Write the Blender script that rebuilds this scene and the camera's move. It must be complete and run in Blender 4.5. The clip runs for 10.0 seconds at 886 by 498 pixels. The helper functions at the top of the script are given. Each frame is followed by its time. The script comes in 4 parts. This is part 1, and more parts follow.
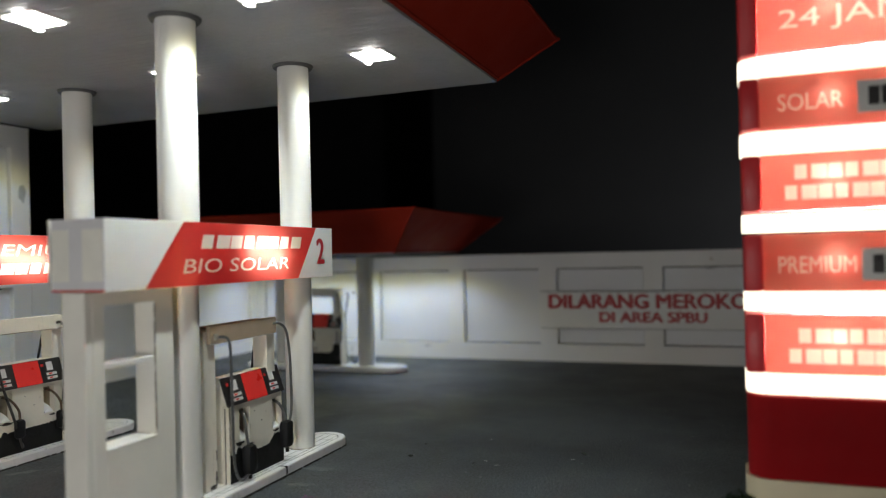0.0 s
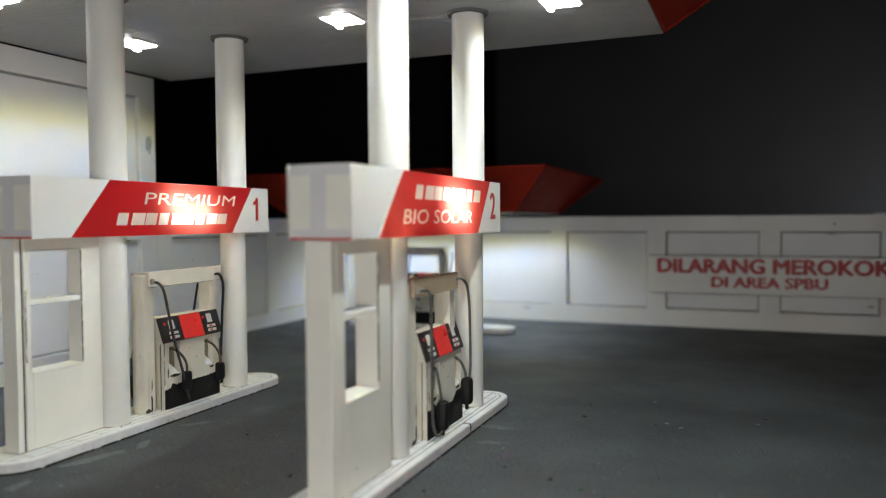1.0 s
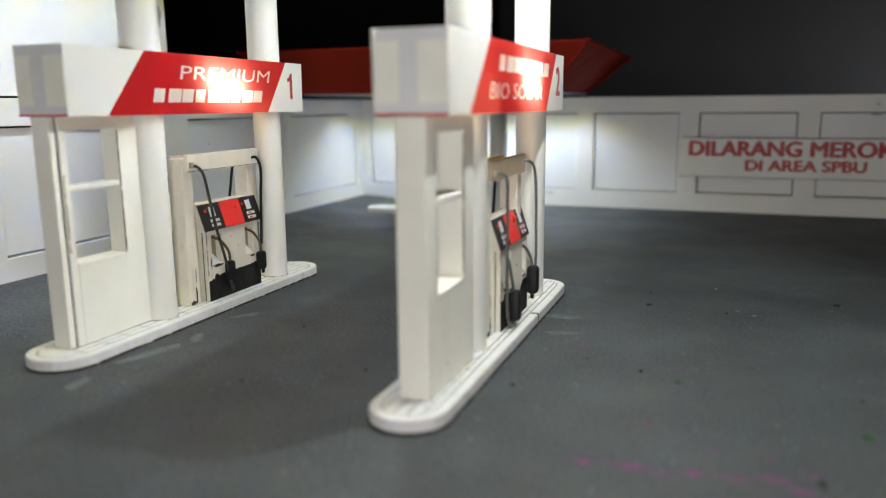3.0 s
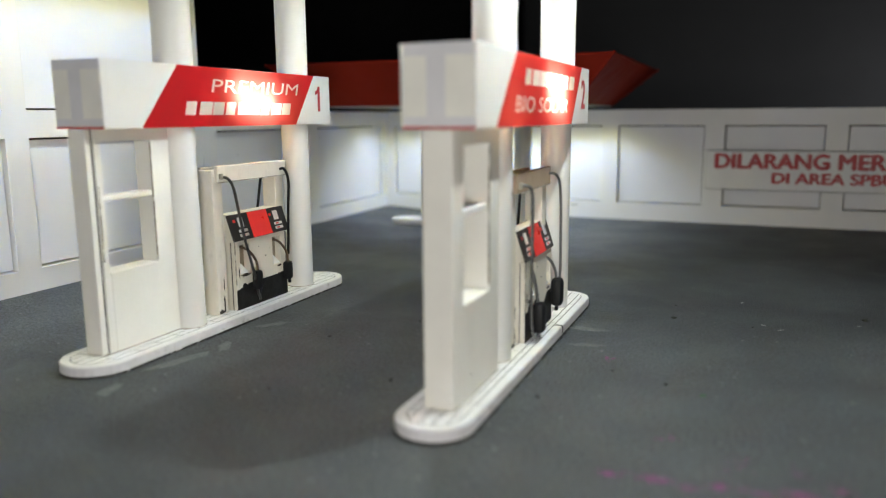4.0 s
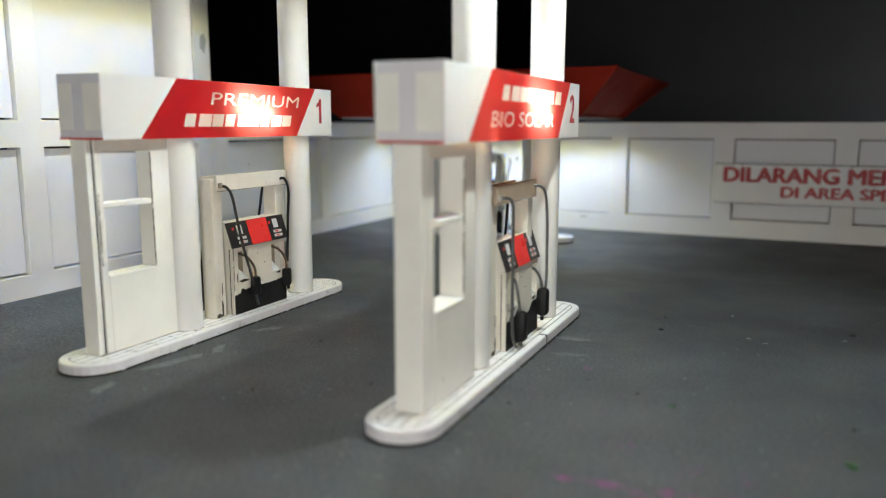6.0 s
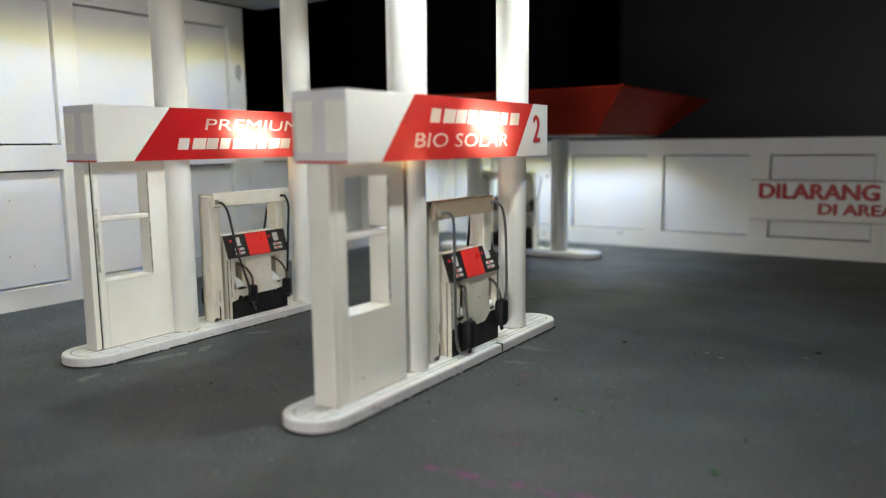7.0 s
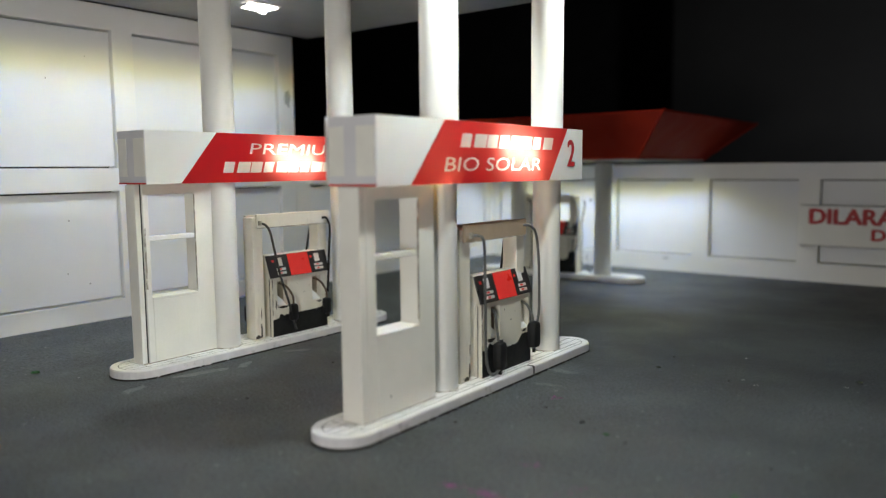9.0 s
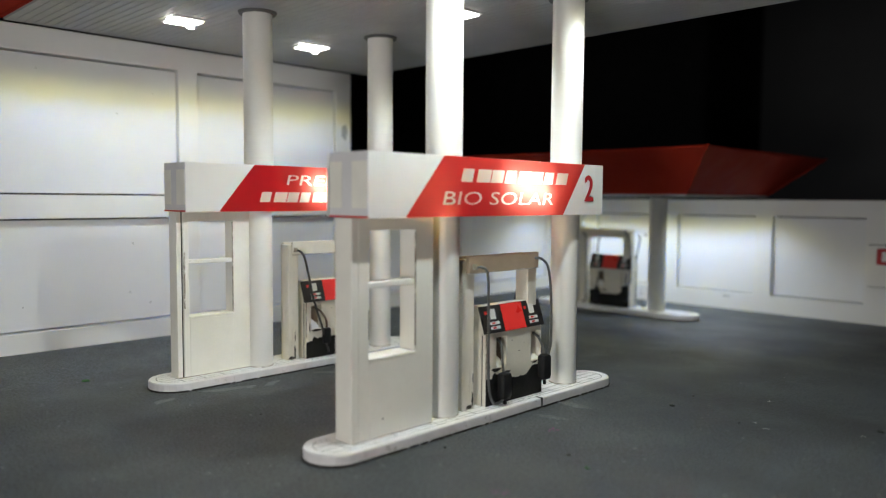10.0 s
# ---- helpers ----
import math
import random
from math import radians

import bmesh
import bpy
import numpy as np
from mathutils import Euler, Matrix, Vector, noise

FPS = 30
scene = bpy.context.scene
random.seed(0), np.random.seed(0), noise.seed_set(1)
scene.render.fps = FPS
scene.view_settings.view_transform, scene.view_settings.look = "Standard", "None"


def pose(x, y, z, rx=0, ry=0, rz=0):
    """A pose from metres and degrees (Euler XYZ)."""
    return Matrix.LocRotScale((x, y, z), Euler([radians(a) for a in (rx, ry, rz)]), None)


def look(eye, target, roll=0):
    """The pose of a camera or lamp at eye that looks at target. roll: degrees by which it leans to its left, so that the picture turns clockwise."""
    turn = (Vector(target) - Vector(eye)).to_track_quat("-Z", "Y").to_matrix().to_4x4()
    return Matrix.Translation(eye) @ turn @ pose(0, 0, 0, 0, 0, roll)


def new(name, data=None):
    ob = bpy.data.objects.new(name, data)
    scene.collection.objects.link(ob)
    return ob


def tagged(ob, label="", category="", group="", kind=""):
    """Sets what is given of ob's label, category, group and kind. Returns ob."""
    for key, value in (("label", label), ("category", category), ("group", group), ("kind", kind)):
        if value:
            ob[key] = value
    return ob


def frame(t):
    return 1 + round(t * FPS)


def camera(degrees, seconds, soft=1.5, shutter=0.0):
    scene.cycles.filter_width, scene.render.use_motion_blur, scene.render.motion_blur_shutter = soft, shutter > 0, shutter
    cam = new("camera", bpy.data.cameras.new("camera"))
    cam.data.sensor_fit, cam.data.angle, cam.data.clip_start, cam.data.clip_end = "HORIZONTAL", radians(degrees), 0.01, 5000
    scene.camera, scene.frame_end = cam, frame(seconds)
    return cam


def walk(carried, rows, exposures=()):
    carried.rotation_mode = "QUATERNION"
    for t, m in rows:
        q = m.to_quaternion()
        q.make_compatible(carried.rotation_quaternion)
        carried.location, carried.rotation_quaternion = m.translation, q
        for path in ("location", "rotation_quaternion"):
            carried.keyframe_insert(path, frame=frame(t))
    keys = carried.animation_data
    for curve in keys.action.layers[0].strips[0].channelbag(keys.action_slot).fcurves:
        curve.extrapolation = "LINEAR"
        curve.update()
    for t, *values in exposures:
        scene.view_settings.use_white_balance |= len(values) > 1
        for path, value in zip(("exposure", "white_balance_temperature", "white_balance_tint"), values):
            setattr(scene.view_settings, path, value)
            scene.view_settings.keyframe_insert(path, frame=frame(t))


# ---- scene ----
# A table-top model of a petrol station at night, about 1:64. All lengths below are millimetres.
MM = 0.001
cam = camera(61.02, 10.0, soft=1.2)
ROWS = [  # seconds, x, y, z in millimetres, yaw, pitch, roll in degrees
    (0.0, -2.1, 29.9, 37.9, 20.73, 0.42, -1.40),
    (0.5, -14.0, 26.1, 36.9, 21.59, -0.82, -0.78),
    (1.0, -30.6, 23.1, 36.6, 22.33, -2.22, -0.38),
    (1.5, -44.0, 25.3, 36.2, 18.22, -4.78, -0.78),
    (2.0, -44.5, 24.0, 36.3, 14.57, -5.33, -0.92),
    (2.5, -45.0, 22.9, 36.2, 18.71, -7.03, -0.69),
    (3.0, -46.8, 26.2, 35.4, 20.95, -10.88, -0.46),
    (4.5, -46.8, 24.6, 35.7, 23.11, -9.70, -0.45),
    (5.0, -47.1, 24.4, 35.6, 23.16, -9.81, -0.26),
    (5.5, -47.1, 24.6, 35.5, 23.43, -10.57, -0.36),
    (6.0, -39.1, 24.9, 36.2, 24.98, -9.30, 0.05),
    (6.2, -34.9, 24.5, 36.9, 26.16, -8.18, 0.17),
    (7.3, -9.5, 31.7, 36.1, 35.83, -8.70, -0.37),
    (7.5, -9.8, 32.1, 36.0, 36.81, -9.19, -0.07),
    (8.0, -8.4, 29.9, 36.3, 37.46, -7.63, -0.29),
    (8.5, -8.3, 29.7, 36.3, 37.51, -6.32, -0.42),
    (9.0, -8.5, 30.1, 36.4, 37.48, -6.07, -0.51),
    (9.5, -9.5, 31.5, 36.4, 37.47, -6.09, -0.41),
    (10.0, 5.9, 36.7, 36.9, 45.00, -3.78, 0.40),
]


def eye_pose(x, y, z, yaw, pitch, roll):
    return pose(x * MM, y * MM, z * MM, 0, 0, yaw) @ pose(0, 0, 0, 90 + pitch, 0, 0) @ pose(0, 0, 0, 0, 0, roll)


EXPOSURES = [(0.0, -0.22), (0.6, 0.07), (1.0, 0.11), (1.6, 0.13), (2.0, 0.38), (2.5, 0.47), (5.5, 0.51), (7.3, 0.20), (10.0, 0.15)]
walk(cam, [(row[0], eye_pose(*row[1:])) for row in ROWS], EXPOSURES)
# the lens of a phone: a wide pupil of about 2 mm so close to its subject
cam.data.dof.use_dof = True
cam.data.dof.focus_distance = 142 * MM
cam.data.dof.aperture_fstop = 17.5

# ---- night: a dim room, light-emitting diodes in the canopies, the signs and the totem ----
world = bpy.data.worlds.new("night")
world.use_nodes = True
scene.world = world
world.node_tree.nodes["Background"].inputs["Color"].default_value = (0.5, 0.52, 0.6, 1)
world.node_tree.nodes["Background"].inputs["Strength"].default_value = 0.012

WHITE_LED, YELLOW_LED, WARM_LED = (0.68, 0.80, 0.95), (1.0, 0.92, 0.30), (1.0, 0.94, 0.86)

BLUE_LED, RIM_LED = (0.07, 0.27, 1.0), (1.0, 0.96, 0.34)


def lamp(name, kind, x, y, z, watts, colour, radius=1.0, cone=None, blend=0.1):
    data = bpy.data.lights.new(name, kind)
    data.energy, data.color = watts, colour
    if kind == "AREA":
        data.shape, data.size, data.spread = "DISK", 2 * radius * MM, radians(cone)
    else:
        data.shadow_soft_size = radius * MM
    if kind == "SPOT":
        data.spot_size, data.spot_blend = radians(cone), blend
    ob = new(name, data)
    ob.location = (x * MM, y * MM, z * MM)
    return tagged(ob, kind="structure")


CANOPY_Z = 74.9
CANOPY_LAMPS = [(-62, 154.2), (-62.5, 117.5), (-102.8, 149.4), (-98.5, 113.8), (-153, 148.6), (-150, 113.3)]
LOW_CANOPY_Z = 38.3
LOW_LAMPS = [(-97, 269), (-120, 269), (-143, 269), (-165, 269)]
# unseen spots, added to give the side wall its straight lit band
WALL_FILL_ROW = [(-155.3, 86.5 + 14.0 * k) for k in range(7)]
LOW_CHIPS = [(-96 - 11.5 * k, 269) for k in range(7)]
CANOPY_POWER = [0.75, 1.6, 0.8, 0.2]
for (lx, ly), power in zip(CANOPY_LAMPS[:4] + WALL_FILL_ROW, CANOPY_POWER + [0.0] * len(WALL_FILL_ROW)):
    edge = lx < -120
    core = lamp("canopy_lamp", "SPOT", lx, ly, CANOPY_Z - 1.2, 0.0124 if edge else 0.056 * power, BLUE_LED if edge else WHITE_LED, 1.0 if edge else 0.7, 76 if edge else 140, 0.2 if edge else 0.6)
    rim = lamp("canopy_lamp_rim", "SPOT", lx, ly, CANOPY_Z - 1.2, 0.0130 if edge else 0.017 * power, RIM_LED if edge else YELLOW_LED, 1.0 if edge else 0.7, 104 if edge else 152, 0.7)
    if lx > -90:
        # these two hang a little askew
        core.rotation_euler = rim.rotation_euler = (0, radians(12), 0)
    if edge:
        # the added row along the side wall is aimed at it
        core.rotation_euler = rim.rotation_euler = (0, radians(23), 0)
for lx, ly in LOW_CHIPS:
    lamp("low_canopy_lamp", "SPOT", lx, ly, LOW_CANOPY_Z - 0.5, 0.0138, BLUE_LED, 3.0, 128, 0.3)
    lamp("low_canopy_lamp_rim", "SPOT", lx, ly, LOW_CANOPY_Z - 0.5, 0.0140, RIM_LED, 3.0, 150, 0.6)
# unseen fill light behind the camera, added for the near ends of the islands
near_fill = lamp("shop_light", "AREA", -16, -38, 20, 0.099, (1.0, 0.975, 0.92), 16, 170)
near_fill.matrix_basis = look((-16 * MM, -38 * MM, 20 * MM), (-90 * MM, 110 * MM, 22 * MM))
# a lamp in the room behind the boundary wall, which brightens the backdrop
lamp("room_lamp", "POINT", 180, 470, -40, 1.25, (0.95, 0.97, 1.0), 8.0)


# ---- materials ----
def links(mat):
    return mat.node_tree.nodes, mat.node_tree.links


def spaced(mat, scale_mm, tall=1.0):
    """Object coordinates in steps of scale_mm, drawn out upwards by tall."""
    n, l = links(mat)
    coord, stretch = n.new("ShaderNodeTexCoord"), n.new("ShaderNodeMapping")
    step = 1 / (scale_mm * MM)
    stretch.inputs["Scale"].default_value = (step, step, step / tall)
    l.new(coord.outputs["Object"], stretch.inputs["Vector"])
    return stretch.outputs["Vector"]


def noise_tex(mat, scale_mm, detail=4.0, rough=0.55):
    n, l = links(mat)
    tex = n.new("ShaderNodeTexNoise")
    tex.inputs["Scale"].default_value, tex.inputs["Detail"].default_value, tex.inputs["Roughness"].default_value = 1.0, detail, rough
    l.new(spaced(mat, scale_mm), tex.inputs["Vector"])
    return tex.outputs["Fac"]


def ramp(mat, fac, stops):
    n, l = links(mat)
    node = n.new("ShaderNodeValToRGB")
    node.color_ramp.elements[0].position, node.color_ramp.elements[0].color = stops[0][0], (*stops[0][1], 1)
    node.color_ramp.elements[1].position, node.color_ramp.elements[1].color = stops[1][0], (*stops[1][1], 1)
    l.new(fac, node.inputs["Fac"])
    return node.outputs["Color"]


def mix(mat, fac, a, b, blend="MIX"):
    n, l = links(mat)
    node = n.new("ShaderNodeMix")
    node.data_type, node.blend_type = "RGBA", blend
    for value, socket in ((fac, node.inputs[0]), (a, node.inputs[6]), (b, node.inputs[7])):
        if isinstance(value, (int, float)):
            socket.default_value = value
        elif isinstance(value, tuple):
            socket.default_value = (*value, 1)
        else:
            l.new(value, socket)
    return node.outputs[2]


def surface(name, base, rough=0.6, vary=0.12, patch=14.0, grain=0.7, speckle=0.0, bump=0.25, metal=0.0, dirt=None, dirt_at=0.66, dirt_mm=9.0, specks=0.0, coat=0.0, streak=None, lint=0.0, relief=0.1, shine=0.5):
    """Paint, card or plastic with broad mottling, fine grain, optional stains and small dark specks."""
    mat = bpy.data.materials.new(name)
    mat.use_nodes = True
    n, l = links(mat)
    shader = n["Principled BSDF"]
    lo, hi = tuple(max(0.0, c * (1 - vary)) for c in base), tuple(min(1.0, c * (1 + vary)) for c in base)
    colour = ramp(mat, noise_tex(mat, patch, 5), ((0.3, lo), (0.7, hi)))
    fine = noise_tex(mat, grain, 3)
    colour = mix(mat, 0.35, colour, ramp(mat, fine, ((0.3, (1 - vary,) * 3), (0.7, (1, 1, 1)))), "MULTIPLY")
    if speckle:
        colour = mix(mat, 1.0, colour, ramp(mat, noise_tex(mat, 0.42, 3, 0.75), ((0.36, (1 - speckle,) * 3), (0.68, (1 + speckle,) * 3))), "MULTIPLY")
    if dirt:
        mask = ramp(mat, noise_tex(mat, dirt_mm, 8, 0.68), ((dirt_at, (0, 0, 0)), (min(1.0, dirt_at + 0.12), (1, 1, 1))))
        colour = mix(mat, mask, colour, dirt)
    if specks:
        cells = n.new("ShaderNodeTexVoronoi")
        cells.inputs["Scale"].default_value = 1.0
        l.new(spaced(mat, 5.5), cells.inputs["Vector"])
        dots = ramp(mat, cells.outputs["Distance"], ((specks, (1, 1, 1)), (specks + 0.01, (0, 0, 0))))
        colour = mix(mat, dots, colour, (0.03, 0.03, 0.03))
    if streak:
        tex = n.new("ShaderNodeTexNoise")
        tex.inputs["Scale"].default_value, tex.inputs["Detail"].default_value, tex.inputs["Roughness"].default_value = 1.0, 6, 0.72
        l.new(spaced(mat, 1.9, 3.2), tex.inputs["Vector"])
        smear = ramp(mat, tex.outputs["Fac"], ((0.56, (0, 0, 0)), (0.78, (0.75, 0.75, 0.75))))
        colour = mix(mat, smear, colour, streak)
    if lint:
        cells = n.new("ShaderNodeTexVoronoi")
        cells.inputs["Scale"].default_value = 1.0
        l.new(spaced(mat, 3.4), cells.inputs["Vector"])
        dots = ramp(mat, cells.outputs["Distance"], ((lint, (0.7, 0.7, 0.7)), (lint + 0.03, (0, 0, 0))))
        colour = mix(mat, dots, colour, (0.30, 0.31, 0.31))
    l.new(colour, shader.inputs["Base Color"])
    shader.inputs["Metallic"].default_value = metal
    shader.inputs["Coat Weight"].default_value, shader.inputs["Specular IOR Level"].default_value = coat, shine
    l.new(ramp(mat, noise_tex(mat, patch * 0.4, 4), ((0.3, (max(0.03, rough - 0.1),) * 3), (0.7, (min(1, rough + 0.1),) * 3))), shader.inputs["Roughness"])
    node = n.new("ShaderNodeBump")
    node.inputs["Strength"].default_value, node.inputs["Distance"].default_value = bump, relief * MM
    l.new(fine, node.inputs["Height"])
    l.new(node.outputs["Normal"], shader.inputs["Normal"])
    return mat


def backlit(name, base, pass_colour, share=0.5):
    """Thin printed sheet that lets the light of the lamp behind it through."""
    mat = bpy.data.materials.new(name)
    mat.use_nodes = True
    n, l = links(mat)
    n.remove(n["Principled BSDF"])
    front, through_it, both = n.new("ShaderNodeBsdfDiffuse"), n.new("ShaderNodeBsdfTranslucent"), n.new("ShaderNodeMixShader")
    l.new(ramp(mat, noise_tex(mat, 8.0, 5), ((0.3, tuple(c * 0.92 for c in base)), (0.7, base))), front.inputs["Color"])
    through_it.inputs["Color"].default_value = (*pass_colour, 1)
    both.inputs["Fac"].default_value = share
    l.new(front.outputs[0], both.inputs[1])
    l.new(through_it.outputs[0], both.inputs[2])
    l.new(both.outputs[0], n["Material Output"].inputs["Surface"])
    return mat


def glow(name, colour, strength):
    mat = bpy.data.materials.new(name)
    mat.use_nodes = True
    n, l = links(mat)
    n.remove(n["Principled BSDF"])
    node = n.new("ShaderNodeEmission")
    node.inputs["Color"].default_value, node.inputs["Strength"].default_value = (*colour, 1), strength
    l.new(node.outputs[0], n["Material Output"].inputs["Surface"])
    return mat


M = {
    "asphalt": surface("painted_asphalt", (0.062, 0.0705, 0.0755), 0.62, 0.30, 38.0, 0.50, bump=1.0, relief=0.17, speckle=0.75, lint=0.045, dirt=(0.091, 0.103, 0.108), dirt_at=0.60, dirt_mm=22.0),
    "board": surface("white_board", (0.73, 0.73, 0.725), 0.55, 0.05, 20.0, 0.5, bump=0.15, dirt=(0.42, 0.40, 0.36), dirt_at=0.74, dirt_mm=6.0),
    "panel": surface("white_panel", (0.71, 0.72, 0.745), 0.60, 0.05, 30.0, 0.4, bump=0.12, specks=0.022),
    "plastic": surface("ivory_plastic", (0.73, 0.715, 0.66), 0.45, 0.06, 9.0, 0.5, bump=0.10, dirt=(0.50, 0.45, 0.36), dirt_at=0.72, dirt_mm=7.0, specks=0.03),
    "pipe": surface("white_pipe", (0.64, 0.632, 0.605), 0.50, 0.05, 16.0, 0.5, bump=0.06, specks=0.013),
    "kerb": surface("white_kerb", (0.76, 0.76, 0.75), 0.6, 0.08, 6.0, 0.5, bump=0.4, dirt=(0.38, 0.37, 0.34), dirt_at=0.60, dirt_mm=3.0),
    # kerb sides: scuffs and grime, with side shade also in the base grey
    "kerb_edge": surface("scuffed_shaded_kerb", (0.62, 0.61, 0.625), 0.7, 0.10, 3.0, 0.5, bump=0.5, dirt=(0.32, 0.31, 0.30), dirt_at=0.57, dirt_mm=2.2),
    "grime": surface("grey_grime", (0.27, 0.25, 0.20), 0.7, 0.4, 1.2, dirt=(0.62, 0.60, 0.54), dirt_at=0.50, dirt_mm=1.6),
    "joint": surface("pencil_joint", (0.035, 0.034, 0.032), 0.8, 0.2, 4.0, shine=0.2),
    "pump": surface("worn_cream_paint", (0.70, 0.66, 0.57), 0.5, 0.08, 7.0, 0.5, bump=0.2, dirt=(0.28, 0.24, 0.18), dirt_at=0.66, dirt_mm=3.0, streak=(0.42, 0.38, 0.32)),
    "tan": surface("tan_card", (0.33, 0.25, 0.18), 0.7, 0.10, 6.0, 0.4, bump=0.2, dirt=(0.16, 0.11, 0.07), dirt_at=0.70, dirt_mm=3.0),
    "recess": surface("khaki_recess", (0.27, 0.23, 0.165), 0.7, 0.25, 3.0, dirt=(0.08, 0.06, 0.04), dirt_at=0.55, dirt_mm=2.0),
    "scuff": surface("pale_scuff", (0.125, 0.140, 0.140), 0.6, 0.25, 5.0, 0.5, bump=1.0, relief=0.2, speckle=0.5),
    "stain": surface("grey_stain", (0.40, 0.41, 0.40), 0.6, 0.15, 3.0),
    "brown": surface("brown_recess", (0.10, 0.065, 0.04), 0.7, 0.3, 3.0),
    "black": surface("black_paint", (0.012, 0.012, 0.012), 0.75, 0.3, 5.0, 0.4, bump=0.4, shine=0.2),
    "soot": surface("sooty_smear", (0.05, 0.046, 0.04), 0.8, 0.4, 1.5, shine=0.2),
    "rubber": surface("black_rubber", (0.012, 0.012, 0.013), 0.55, 0.25, 4.0, 0.4, bump=0.3, shine=0.2),
    "wire": surface("grey_wire", (0.13, 0.13, 0.127), 0.35, 0.25, 3.0, 0.4, bump=0.1, metal=0.4),
    "dark_wire": surface("dark_wire", (0.055, 0.053, 0.05), 0.35, 0.3, 2.0, 0.4, bump=0.1, metal=0.3),
    "screen_red": surface("red_print", (0.72, 0.035, 0.03), 0.35, 0.05, 6.0),
    "ink_black": surface("black_print", (0.022, 0.020, 0.020), 0.35, 0.1, 6.0),
    "ink_white": surface("pale_print", (0.62, 0.62, 0.60), 0.4, 0.05, 3.0),
    "ink_red": surface("dark_red_print", (0.36, 0.012, 0.016), 0.5, 0.08, 6.0),
    "fascia": surface("red_orange_fascia", (0.28, 0.021, 0.009), 0.75, 0.10, 20.0, 0.6, bump=0.15, shine=0.12),
    "soffit": surface("grey_soffit", (0.34, 0.34, 0.345), 0.55, 0.06, 25.0, 0.5, bump=0.1),
    "collar": surface("dark_collar", (0.10, 0.10, 0.10), 0.7, 0.15, 5.0),
    "led": glow("led_chip", (1.0, 0.98, 0.92), 14.0),
    "led_plate": surface("lamp_plate", (0.8, 0.8, 0.78), 0.4, 0.03, 5.0),
    "sign_white": backlit("backlit_white", (0.70, 0.70, 0.68), (0.85, 0.84, 0.79), 0.16),
    "sign_cap": surface("grey_dim_paper", (0.60, 0.60, 0.62), 0.6, 0.05, 5.0, 0.4, bump=0.1),
    "sign_cream": surface("cream_lit_paper", (0.72, 0.71, 0.65), 0.6, 0.05, 4.0, 0.4, bump=0.1, dirt=(0.50, 0.48, 0.42), dirt_at=0.70, dirt_mm=2.5),
    "sign_under": backlit("backlit_underside", (0.74, 0.70, 0.60), (1.0, 0.82, 0.46), 0.7),
    "sign_red": backlit("backlit_red", (0.47, 0.010, 0.020), (0.92, 0.20, 0.15), 0.40),
    "sign_letter": backlit("backlit_letter", (0.78, 0.76, 0.70), (0.9, 0.85, 0.7), 0.55),
    # one red twice: brighter for lit cheeks, darkened for the unlit base panel
    "totem_cheek": surface("totem_cheek", (0.55, 0.018, 0.025), 0.5, 0.08, 8.0),
    "totem_shaded_red": surface("totem_shaded_red", (0.24, 0.006, 0.008), 0.8, 0.08, 8.0, shine=0.1),
    "totem_sheet": backlit("totem_sheet", (0.62, 0.03, 0.03), (0.95, 0.46, 0.40), 0.5),
    "totem_print": backlit("totem_print", (0.78, 0.72, 0.60), (0.95, 0.91, 0.84), 0.6),
    "totem_band": glow("lit_band", (1.0, 0.91, 0.72), 2.2),
    "totem_base": surface("cream_base", (0.62, 0.55, 0.38), 0.5, 0.08, 6.0),
    "leaf": surface("dark_leaf", (0.010, 0.026, 0.008), 0.8, 0.3, 3.0, shine=0.2),
    "pink": surface("pink_chalk", (0.26, 0.07, 0.20), 0.85, 0.25, 2.0),
    "crumb": surface("dark_crumb", (0.02, 0.025, 0.02), 0.8, 0.3, 1.0),
    "green_crumb": surface("green_crumb", (0.04, 0.12, 0.04), 0.8, 0.3, 1.0),
    "backdrop": surface("grey_backdrop", (0.040, 0.040, 0.0412), 0.8, 0.08, 120.0, 1.5, bump=0.1),
    "cloth": surface("black_cloth", (0.004, 0.004, 0.004), 0.95, 0.2, 30.0),
    "room": surface("dark_room_wall", (0.05, 0.05, 0.055), 0.8, 0.1, 200.0),
    "table": surface("dark_table", (0.05, 0.045, 0.04), 0.5, 0.2, 60.0),
    "purple": surface("purple_cover", (0.10, 0.07, 0.22), 0.6, 0.1, 20.0),
}


# ---- building helpers (millimetres) ----
def part(name, bm, material, parent=None, label="", smooth=False):
    mesh = bpy.data.meshes.new(name)
    bm.transform(Matrix.Scale(MM, 4))
    bmesh.ops.recalc_face_normals(bm, faces=bm.faces)
    bm.to_mesh(mesh)
    bm.free()
    mesh.materials.append(M[material])
    if smooth:
        mesh.polygons.foreach_set("use_smooth", [True] * len(mesh.polygons))
        mesh.set_sharp_from_angle(angle=radians(40))
    ob = new(name, mesh)
    if parent:
        ob.parent = parent
    if label:
        ob["label"] = label
    return ob


def thing(name, x, y, z, label, category, group="", turn=0):
    ob = new(name)
    ob.matrix_basis = pose(x * MM, y * MM, z * MM, 0, 0, turn)
    ob.empty_display_size = 2 * MM
    return tagged(ob, label, category, group)


